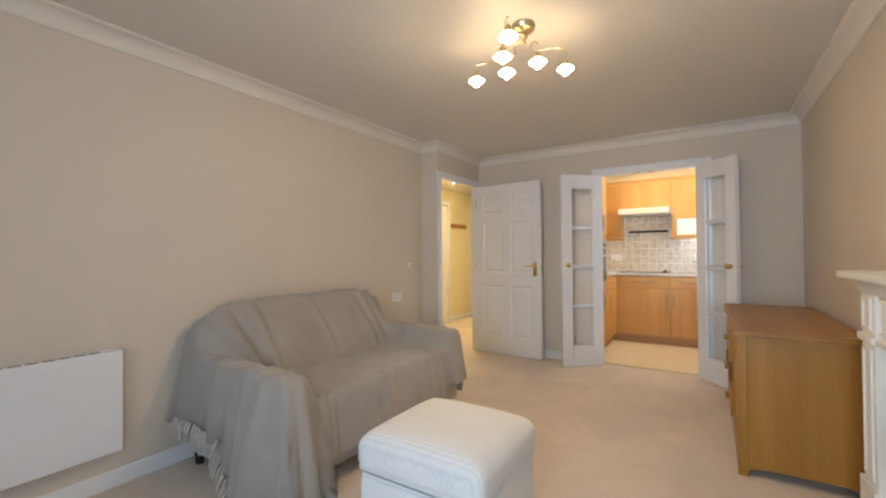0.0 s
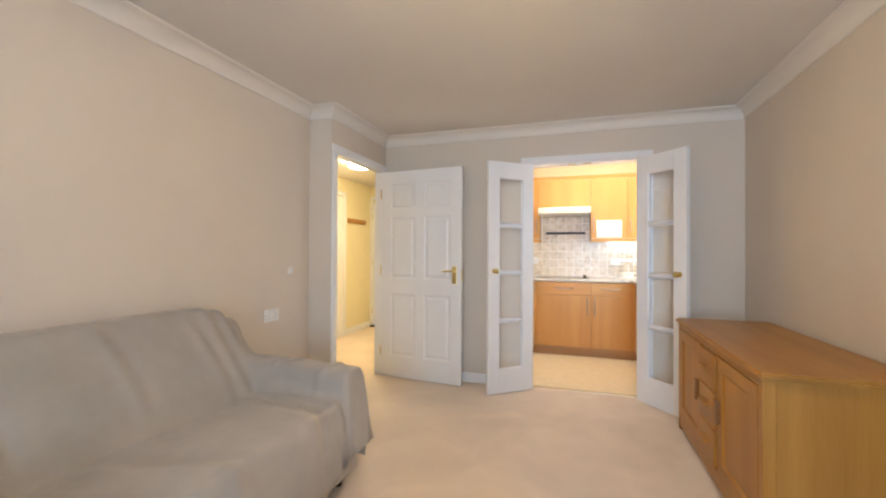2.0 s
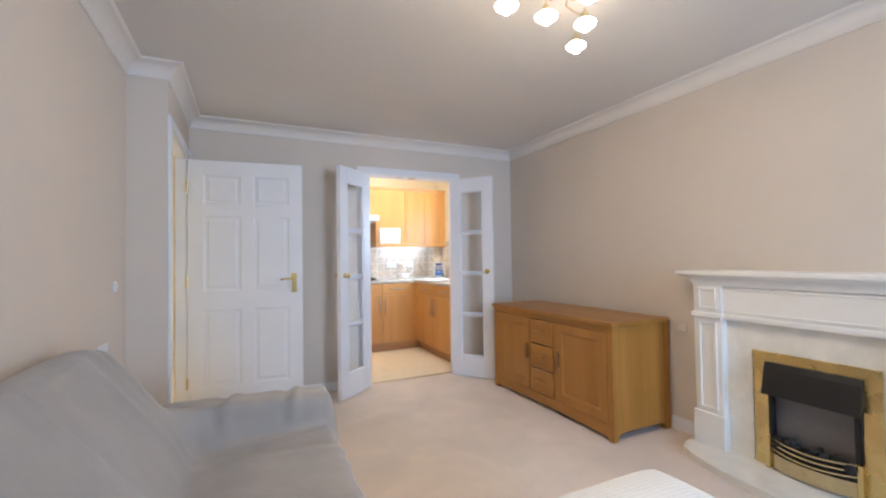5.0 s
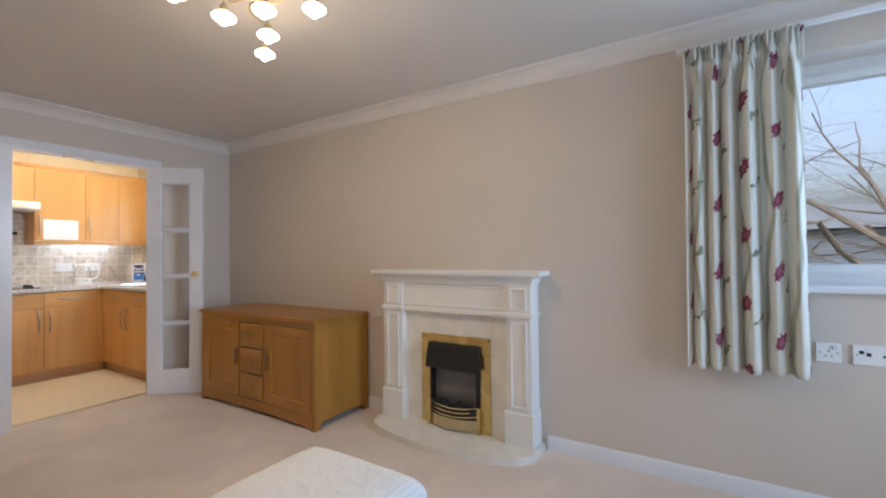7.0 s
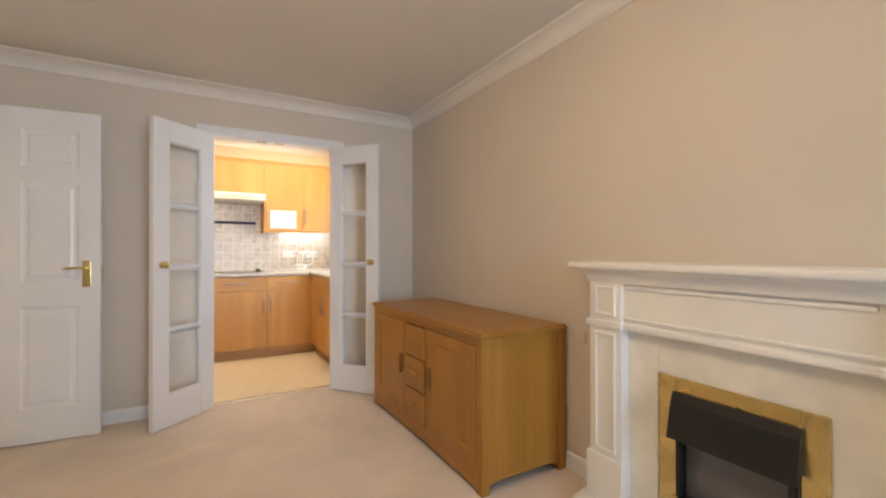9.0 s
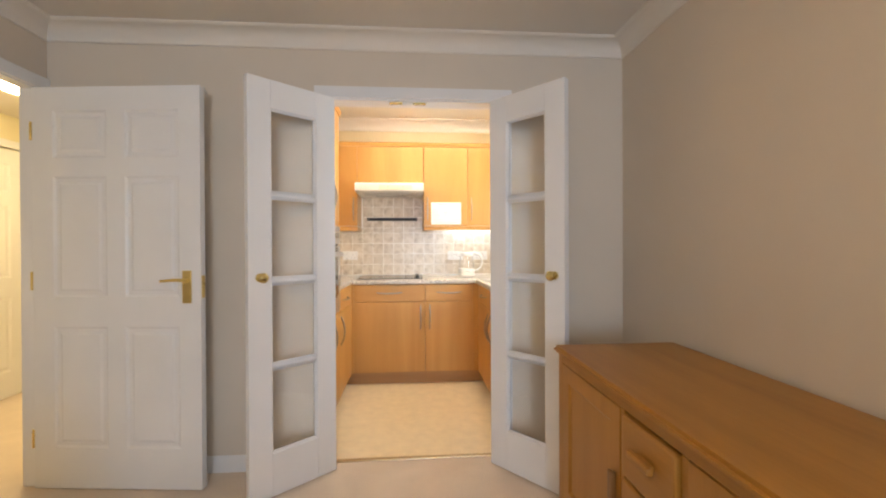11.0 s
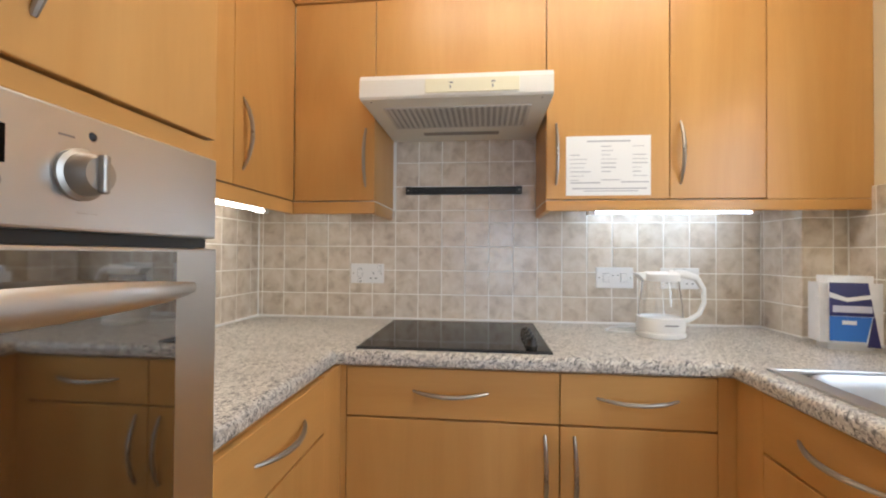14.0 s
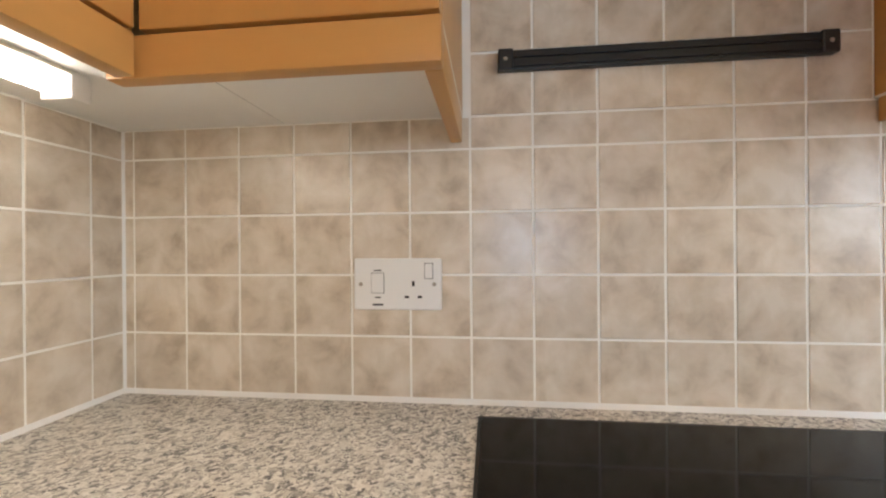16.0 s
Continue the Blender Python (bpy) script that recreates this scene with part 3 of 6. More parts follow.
def fireplace():
    ob = thing("fireplace", pose(XR, 1.97, 0), "white painted fireplace surround with moulded mantel shelf", "fireplace")
    # local x runs out of the wall (negative), y along the wall
    def leg(y0, y1):
        f = -0.135
        part("leg", block(f, 0, y0, y1, 0.04, 1.02, 0.003), "fireplace", ob)
        part("plinth_block", block(f - 0.014, 0, y0 - 0.010, y1 + 0.010, 0.035, 0.235, 0.004), "fireplace", ob)
        for za, zb in ((0.26, 0.78), (0.855, 0.985)):
            m0, m1 = y0 + 0.028, y1 - 0.028
            part("moulding", joined(block(f - 0.009, f, m0, m0 + 0.014, za, zb, 0.003), block(f - 0.009, f, m1 - 0.014, m1, za, zb, 0.003), block(f - 0.009, f, m0 + 0.014, m1 - 0.014, zb - 0.014, zb, 0.003), block(f - 0.009, f, m0 + 0.014, m1 - 0.014, za, za + 0.014, 0.003)), "fireplace", ob)
        part("cap_moulding", block(f - 0.016, 0, y0 - 0.010, y1 + 0.010, 0.805, 0.835, 0.008), "fireplace", ob)
    leg(0.395, 0.560)
    leg(-0.560, -0.395)
    part("frieze", block(-0.118, 0, -0.395, 0.395, 0.82, 1.02, 0.002), "fireplace", ob)
    part("frieze_moulding", joined(block(-0.137, -0.05, -0.395, 0.395, 0.805, 0.832, 0.008), block(-0.127, -0.05, -0.395, 0.395, 0.845, 0.857, 0.004)), "fireplace", ob)
    part("frieze_moulding", block(-0.127, -0.05, -0.38, 0.38, 0.975, 0.99, 0.005), "fireplace", ob)
    rings = [(0.137, 1.000), (0.141, 1.006), (0.141, 1.014), (0.145, 1.020)]
    rings += [(0.145 + 0.040 * (1 - math.cos(math.pi / 2 * i / 7)), 1.020 + 0.038 * math.sin(math.pi / 2 * i / 7)) for i in range(1, 8)]
    part("bed_moulding", shelf_loft(rings, 0.562, 0.137), "fireplace", ob, "", True)
    part("mantel_shelf", shelf_loft([(0.188, 1.058), (0.195, 1.061), (0.199, 1.068), (0.199, 1.080), (0.196, 1.087), (0.190, 1.090)], 0.572, 0.137), "fireplace", ob, "", True)
    for ya, yb, za, zb in ((-0.395, -0.262, 0.04, 0.82), (0.262, 0.395, 0.04, 0.82), (-0.262, 0.262, 0.652, 0.82)):
        part("back_panel", block(-0.085, 0, ya, yb, za, zb, 0.001), "hearth", ob, "smooth cream marble-effect back panel")
    outline = []
    for i in range(33):
        a = math.pi * i / 32
        outline.append((-0.10 - 0.30 * math.sin(a) ** 0.62, 0.60 * math.cos(a)))
    outline += [(0.0, -0.60), (0.0, 0.60)]
    bm = prism(outline, "z", 0.0, 0.04)
    bmesh.ops.bevel(bm, geom=[e for e in bm.edges if all(abs(v.co.z - 0.04) < 1e-4 for v in e.verts)], offset=0.008, segments=2, affect="EDGES")
    part("hearth", bm, "hearth", ob, "curved cream marble-effect hearth slab")
    return ob


def electric_fire():
    ob = thing("electric_fire", pose(XR - 0.085, 1.96, 0.04), "brass and black electric fire with coal effect grate", "electric fire")
    f = -0.012
    for ya, yb, za, zb in ((-0.262, -0.192, 0.0, 0.612), (0.192, 0.262, 0.0, 0.612), (-0.192, 0.192, 0.54, 0.612)):
        part("brass_frame", block(f, 0.0, ya, yb, za, zb, 0.003), "brass", ob, "polished brass trim frame")
    part("firebox", boxes((0.0, 0.055, -0.192, 0.192, 0.0, 0.01), (0.045, 0.055, -0.192, 0.192, 0.01, 0.54), (0.0, 0.045, -0.192, -0.186, 0.01, 0.54), (0.0, 0.045, 0.186, 0.192, 0.01, 0.54)), "blackmetal", ob)
    for y in (-0.182, 0.168):
        part("side_bar", block(-0.035, 0.0, y, y + 0.014, 0.10, 0.43, 0.003), "blackmetal", ob)
    hood = [(0.0, 0.56), (-0.022, 0.56), (-0.035, 0.53), (-0.062, 0.41), (-0.066, 0.395), (-0.058, 0.395), (0.0, 0.45)]
    part("canopy", prism(hood, "y", -0.20, 0.20), "blackmetal", ob, "sloped black metal canopy")
    part("back_screen", block(0.028, 0.032, -0.178, 0.178, 0.14, 0.46), plain("fire_screen", (0.16, 0.15, 0.15), 0.12, vary=0.15, bump=0.0), ob, "smoky grey flame effect screen")
    rnd = random.Random(5)
    for i in range(26):
        bm = bmesh.new()
        p = (rnd.uniform(-0.045, 0.02), rnd.uniform(-0.165, 0.165), 0.135 + rnd.uniform(0, 0.03))
        bmesh.ops.create_icosphere(bm, subdivisions=1, radius=rnd.uniform(0.016, 0.028), matrix=Matrix.Translation(p) @ Euler((rnd.random() * 3, rnd.random() * 3, 0)).to_matrix().to_4x4() @ Matrix.Diagonal((1, 1.25, 0.8, 1)))
        part("coal", bm, "coal", ob, "black imitation coal")
    part("coal_bed", block(-0.04, 0.03, -0.175, 0.175, 0.10, 0.13), "blackmetal", ob)

    def bow(z, d0, d1, r, mat_name):
        pts = [(-0.03 - d0 - (d1 - d0) * (1 - (2 * i / 16 - 1) ** 2), -0.175 + 0.35 * i / 16, z - 0.012 * (1 - (2 * i / 16 - 1) ** 2)) for i in range(17)]
        return tube(pts, r, 8)
    for z in (0.166, 0.139, 0.112):
        part("grate_bar", bow(z, 0.004, 0.050, 0.0062, "satin"), "gratebrass", ob, "bowed metal grate bar", True)
    part("grate_back", boxes((-0.03, -0.02, -0.178, 0.178, 0.05, 0.155)), "blackmetal", ob)
    pts = []
    for i in range(17):
        u = 2 * i / 16 - 1
        pts.append((-0.03 - 0.045 * (1 - u * u), 0.178 * u))
    bm = prism(pts + [(-0.02, 0.178), (-0.02, -0.178)], "z", 0.012, 0.084)
    part("ash_pan", bm, "gratebrass", ob, "bowed aged brass ash pan front")
    for y in (-0.198, 0.176):
        part("grate_post", block(-0.045, -0.012, y, y + 0.022, 0.0, 0.172, 0.004), "brass", ob)
    return ob


fireplace()
electric_fire()


# ---- living room: sideboard ----
def sideboard():
    x0, y0, y1, h = 0.100, 2.785, 4.180, 0.755
    ob = thing("sideboard", pose(x0, y0, 0), "honey oak sideboard with two doors and three drawers", "sideboard")
    w, d = y1 - y0, XR - 0.02 - x0
    # local x away from the front, y along the front
    bm = bmesh.new()
    pts = [(-0.020, -0.020), (d, -0.020), (d, w + 0.020), (-0.020, w + 0.020)]
    bm = prism(pts, "z", h - 0.0279, h + 0.002)
    bmesh.ops.bevel(bm, geom=bm.edges[:], offset=0.012, segments=4, affect="EDGES")
    part("top", bm, "oak_y", ob, "oak top with rounded edge")
    t = 0.045
    for a, b in ((0.0, t), (w - t, w)):
        part("side_panel", block(0.03, d - 0.03, a + 0.008, b - 0.008, 0.05, h - 0.028), "oak", ob)
        for xa, xb in ((0.0, 0.045), (d - 0.05, d - 0.005)):
            part("leg_post", block(xa, xb, a, b, 0.0, h - 0.028, 0.004), "oak", ob)
    # arched lower edge at the ends
    for a in (0.010, w - 0.032):
        arch = [(0.04, 0.10), (0.04, 0.035)] + [(0.04 + (d - 0.09) * i / 12, 0.035 + 0.028 * math.sin(math.pi * i / 12)) for i in range(1, 12)] + [(d - 0.05, 0.035), (d - 0.05, 0.10)]
        part("end_rail", prism(arch, "y", a, a + 0.022), "oak_y", ob)
    part("back_panel", block(d - 0.02, d - 0.008, t, w - t, 0.05, h - 0.028), "oak", ob)
    part("bottom", block(0.02, d - 0.02, t, w - t, 0.075, 0.095), "oak_y", ob)
    part("top_rail", block(0.002, 0.028, t, w - t, h - 0.062, h - 0.028, 0.002), "oak_y", ob)
    arch = [(t, 0.105), (t, 0.022)] + [(t + (w - 2 * t) * i / 20, 0.022 + 0.012 * math.sin(math.pi * i / 20)) for i in range(1, 20)] + [(w - t, 0.022), (w - t, 0.105)]
    part("bottom_rail", prism(arch, "x", 0.002, 0.028), "oak_y", ob)
    za, zb = 0.109, h - 0.066
    inner = w - 2 * t
    dw = 0.27
    a = t + (inner - dw) / 2
    part("divider", block(0.002, 0.03, a - 0.022, a, za - 0.002, zb + 0.002, 0.002), "oak", ob)
    part("divider", block(0.002, 0.03, a + dw, a + dw + 0.022, za - 0.002, zb + 0.002, 0.002), "oak", ob)

    def cab_door(p, q, inner_side):
        fr = 0.062
        door = part("door", boxes((0.0, 0.022, p, p + fr, za, zb), (0.0, 0.022, q - fr, q, za, zb), (0.0, 0.022, p + fr, q - fr, za, za + fr), (0.0, 0.022, p + fr, q - fr, zb - fr, zb)), "oak", ob, "framed oak door")
        part("door_panel", block(0.010, 0.016, p + fr, q - fr, za + fr, zb - fr), "oak", door)
        bm = bmesh.new()
        o = [bm.verts.new((0.0, y, z)) for y, z in ((p + fr, za + fr), (q - fr, za + fr), (q - fr, zb - fr), (p + fr, zb - fr))]
        i = [bm.verts.new((0.010, y, z)) for y, z in ((p + fr + 0.012, za + fr + 0.012), (q - fr - 0.012, za + fr + 0.012), (q - fr - 0.012, zb - fr - 0.012), (p + fr + 0.012, zb - fr - 0.012))]
        for k in range(4):
            bm.faces.new([o[k], o[(k + 1) % 4], i[(k + 1) % 4], i[k]])
        part("moulding", bm, "oak", door)
        y = q - 0.030 if inner_side > 0 else p + 0.030
        zc = (za + zb) / 2 + 0.02
        part("handle", joined(block(-0.022, -0.008, y - 0.011, y + 0.011, zc - 0.062, zc + 0.062, 0.005), block(-0.010, 0.001, y - 0.008, y + 0.008, zc - 0.055, zc + 0.055, 0.002)), "oak_dark", door, "dark wooden bar handle")
    cab_door(t + 0.003, a - 0.025, 1)
    cab_door(a + dw + 0.025, w - t - 0.003, -1)
    n = (zb - za) / 3
    for k in range(3):
        z = za + k * n
        dr = part("drawer", block(-0.010, 0.022, a + 0.006, a + dw - 0.006, z + 0.005, z + n - 0.006, 0.008, 3), "oak_y", ob, "small oak drawer")
        zc = z + n / 2 + 0.01
        part("handle", joined(block(-0.038, -0.020, a + dw / 2 - 0.055, a + dw / 2 + 0.055, zc - 0.010, zc + 0.012, 0.007), block(-0.022, -0.008, a + dw / 2 - 0.038, a + dw / 2 + 0.038, zc - 0.006, zc + 0.008, 0.002)), "oak", dr, "wooden bar handle")
    return ob


sideboard()


# ---- living room: sofa with its throw ----
def smooth(a, n):
    for _ in range(n):
        p = np.pad(a, 1, mode="edge")
        a = (p[:-2, 1:-1] + p[2:, 1:-1] + p[1:-1, :-2] + p[1:-1, 2:] + 4 * p[1:-1, 1:-1]) / 8
    return a


def weave(name, c, scale=500.0, var=0.10, rough=0.95, wrinkle=0.0):
    m, nt, b = base(name, rough, 0, c, 0.15)
    v = coords(nt)
    wv = noise_tex(nt, v, scale, 2, 0.7)
    sl = noise_tex(nt, v, 5, 4)
    mx = nt.nodes.new("ShaderNodeMath")
    mx.operation = "MULTIPLY_ADD"
    mx.inputs[1].default_value = 0.6
    nt.links.new(wv, mx.inputs[0])
    nt.links.new(sl, mx.inputs[2])
    nt.links.new(ramp(nt, mx.outputs[0], [(0.5, shade(c, 1 - var)), (1.05, shade(c, 1 + var))]), b.inputs["Base Color"])
    b.inputs["Sheen Weight"].default_value = 0.3
    if wrinkle:
        cr = noise_tex(nt, v, 7, 3, 0.5, 0.4)
        ad = nt.nodes.new("ShaderNodeMath")
        ad.operation = "MULTIPLY_ADD"
        ad.inputs[1].default_value = 0.08
        nt.links.new(wv, ad.inputs[0])
        nt.links.new(cr, ad.inputs[2])
        bumped(nt, b, ad.outputs[0], wrinkle, 0.022)
    else:
        bumped(nt, b, wv, 0.4, 0.002)
    return m


MAT["throw"] = weave("grey_cotton_throw", (0.345, 0.32, 0.295), wrinkle=0.3)
MAT["tassel"] = weave("pale_cotton_tassel", (0.52, 0.49, 0.45), 600)
MAT["sofafabric"] = weave("sofa_fabric", (0.50, 0.46, 0.41), 300)


def sofa():
    sx, sy, L, W = -2.575, 1.26, 1.66, 0.97
    ob = thing("sofa", pose(sx, sy, 0), "two-seat sofa draped in a grey fringed throw", "sofa")
    part("base", block(0.05, W - 0.06, 0.05, L - 0.05, 0.07, 0.40, 0.03), "sofafabric", ob, "pale fabric sofa base")
    part("back_frame", block(0.03, 0.18, 0.10, L - 0.10, 0.10, 0.74, 0.04), "sofafabric", ob)
    for y in (0.06, L - 0.18):
        part("arm_frame", block(0.10, W - 0.10, y, y + 0.12, 0.07, 0.50, 0.04), "sofafabric", ob)
    for x in (0.10, W - 0.14):
        for y in (0.09, L - 0.13):
            part("foot", moved(lathe([(0, 0), (0.022, 0), (0.030, 0.075), (0, 0.075)], 12), pose(x, y, 0)), "black", ob, "short dark wooden foot", True)
    step = 0.0125
    nx, ny = int((W + 0.10) / step), int((L + 0.10) / step)
    X, Y = np.meshgrid(np.arange(nx) * step - 0.03, np.arange(ny) * step - 0.05, indexing="ij")
    h = np.zeros_like(X)

    def rise(v, a, b, s):
        return np.clip((v - a) / s, 0, 1) * np.clip((b - v) / s, 0, 1)

    seat = 0.455 + 0.02 * np.sin(np.pi * np.clip(Y / L, 0, 1)) - 0.03 * (0.95 - X)
    h = np.where((X < W - 0.03) & (X > 0.0) & (Y > 0.0) & (Y < L), seat, 0)
    endfall = 0.02 * (2 * Y / L - 1) ** 2 + 0.20 * np.clip((np.abs(2 * Y / L - 1) - 0.62) / 0.38, 0, 1) ** 2
    back = 0.90 - endfall - np.clip(X - 0.12, 0, 1) * 1.45
    back = np.where((X > -0.01) & (Y > 0.02) & (Y < L - 0.02), np.where(X < 0.38, back, 0), 0)
    h = np.maximum(h, back)
    arm = 0.615 - 0.03 * np.clip(X - 0.3, 0, 1)
    near = (Y > 0.0) & (Y < 0.20) & (X > 0.02) & (X < W - 0.02)
    far = (Y > L - 0.20) & (Y < L) & (X > 0.02) & (X < W - 0.02)
    h = np.where(near | far, np.maximum(h, arm), h)
    h = smooth(h, 9)
    # folds: broad sags on the flats, hanging pleats on the steep sides
    gx, gy = np.gradient(h, step)
    steep = np.clip(np.hypot(gx, gy) / 2.0, 0, 1)
    rnd = np.random.RandomState(3)
    fold = np.zeros_like(h)
    for k in range(7):
        a, f, ph = rnd.uniform(-0.5, 0.5), rnd.uniform(9, 26), rnd.uniform(0, 6.3)
        fold += np.sin((X * np.sin(a * 3 + 1.2) + Y * np.cos(a)) * f + ph + 1.5 * np.sin(3.1 * X + 2.3 * Y + ph)) / 7
    dn = 0.005 * fold * (1 - 0.4 * steep)

    def crease(p, q, amp, wid, bend=0.0):
        """A cloth ridge with a hollow beside it along a line in plan, dying out at both ends."""
        d = np.array(q) - np.array(p)
        ln_ = np.hypot(*d)
        t = ((X - p[0]) * d[0] + (Y - p[1]) * d[1]) / ln_ ** 2
        u = ((Y - p[1]) * d[0] - (X - p[0]) * d[1]) / ln_ - bend * np.sin(np.pi * np.clip(t, 0, 1))
        along_ = np.clip((t + 0.15) / 0.3, 0, 1) * np.clip((1.15 - t) / 0.3, 0, 1)
        return amp * along_ * (np.exp(-(u / wid) ** 2) - 0.8 * np.exp(-((u - 1.9 * wid) / wid) ** 2))

    for c in (((0.06, 0.10), (0.40, 0.26), 0.024, 0.030, 0.02), ((0.10, 0.20), (0.42, 0.31), 0.024, 0.026, -0.01), ((0.12, 0.36), (0.40, 0.40), 0.016, 0.028, 0.015),
              ((0.16, 1.22), (0.42, 1.27), 0.009, 0.030, 0.01), ((0.06, 1.34), (0.42, 1.37), 0.010, 0.034, -0.015),
              ((0.06, 1.44), (0.42, 1.43), 0.014, 0.030, 0.015), ((0.05, 1.56), (0.38, 1.48), 0.016, 0.030, 0.0), ((0.12, 0.80), (0.36, 0.86), 0.008, 0.03, 0.01),
              ((0.44, 0.24), (0.92, 0.27), 0.016, 0.022, 0.01), ((0.50, 0.34), (0.96, 0.52), 0.009, 0.03, 0.02), ((0.46, 0.60), (0.96, 0.78), 0.007, 0.035, 0.0),
              ((0.46, 1.42), (0.94, 1.40), 0.014, 0.020, 0.0), ((0.52, 1.30), (0.96, 1.18), 0.008, 0.03, 0.02), ((0.62, 0.00), (0.72, 0.22), 0.010, 0.024, 0.0),
              ((0.80, 0.00), (0.84, 0.22), 0.012, 0.022, 0.0), ((0.40, -0.02), (0.36, 0.20), 0.012, 0.024, 0.0), ((0.20, 0.02), (0.44, 0.16), 0.014, 0.022, 0.01),
              ((0.50, 1.46), (0.56, 1.66), 0.010, 0.022, 0.0), ((0.76, 1.46), (0.80, 1.66), 0.012, 0.022, 0.0)):
        dn = dn + crease(*c)
    up_ = 1 / np.sqrt(1 + gx ** 2 + gy ** 2)
    z = h + dn * up_
    nrm = np.stack([-gx, -gy, np.zeros_like(h)], -1)
    ln = np.maximum(np.hypot(gx, gy), 1e-6)[..., None]
    along = X * (np.abs(gy) / ln[..., 0]) + Y * (np.abs(gx) / ln[..., 0])
    front_calm = np.where(Y < 0.34, 1.3 + 1.1 * np.clip((X - 0.5) / 0.2, 0, 1), 0.18)
    pleat = front_calm * (0.5 + 0.5 * np.sin(along * 38 + 3.0 * np.sin(along * 9 + 1))) * 0.028 + front_calm * 0.012 * np.sin(along * 17 + 1)
    hang = np.clip((0.66 - h) / 0.45, 0.0, 1) * steep
    shift = nrm / ln * (pleat * hang)[..., None]
    PX, PY = X + shift[..., 0] - gx * up_ * dn, Y + shift[..., 1] - gy * up_ * dn
    # lower hem of the throw: higher on the sides, down to the carpet at the front corner
    end_hem = 0.25 + 0.015 * np.sin(9 * X) - 0.22 * np.clip((X - 0.50) / 0.14, 0, 1)
    hem = np.where(Y < 0.03, end_hem, np.where(X > W - 0.05, 0.11 + 0.03 * np.sin(5 * Y) + 0.07 * np.clip((Y - 1.2) / 0.3, 0, 1), 0.10))
    hem = np.where((X > W - 0.12) & (Y < 0.28), 0.02, hem)
    bm = bmesh.new()
    vs = {}
    keep = z > hem
    for i in range(nx - 1):
        for j in range(ny - 1):
            q = ((i, j), (i + 1, j), (i + 1, j + 1), (i, j + 1))
            if sum(bool(keep[c]) for c in q) >= 2:
                f = []
                for c in q:
                    if c not in vs:
                        vs[c] = bm.verts.new((PX[c], PY[c], max(float(z[c]), float(hem[c]))))
                    f.append(vs[c])
                bm.faces.new(f)
    cover = part("throw", bm, "throw", ob, "grey woven cotton throw draped over the sofa", True)
    cover.data.set_sharp_from_angle(angle=radians(180))
    sol = cover.modifiers.new("cloth", "SOLIDIFY")
    sol.thickness, sol.offset = 0.004, 1
    rr = random.Random(9)
    for i in range(46):
        x = 0.06 + i * 0.58 / 45
        zt = 0.25 + 0.015 * math.sin(9 * x) - 0.22 * min(1.0, max(0.0, (x - 0.50) / 0.14)) + 0.01
        drop = x > 0.50
        y = (-0.030 if not drop else -0.055) - rr.uniform(0, 0.012)
        ln_ = min(rr.uniform(0.06, 0.10), zt - 0.006)
        lean = rr.uniform(-0.012, 0.012) - (0.03 if drop else 0.0)
        part("tassel", tube([(x, y + 0.012, zt + 0.02), (x + lean * 0.4, y - 0.006, zt - 0.35 * ln_), (x + lean, y - 0.004, zt - ln_)], [0.0040, 0.0055, 0.0032], 5), "tassel", cover)
    return ob


sofa()


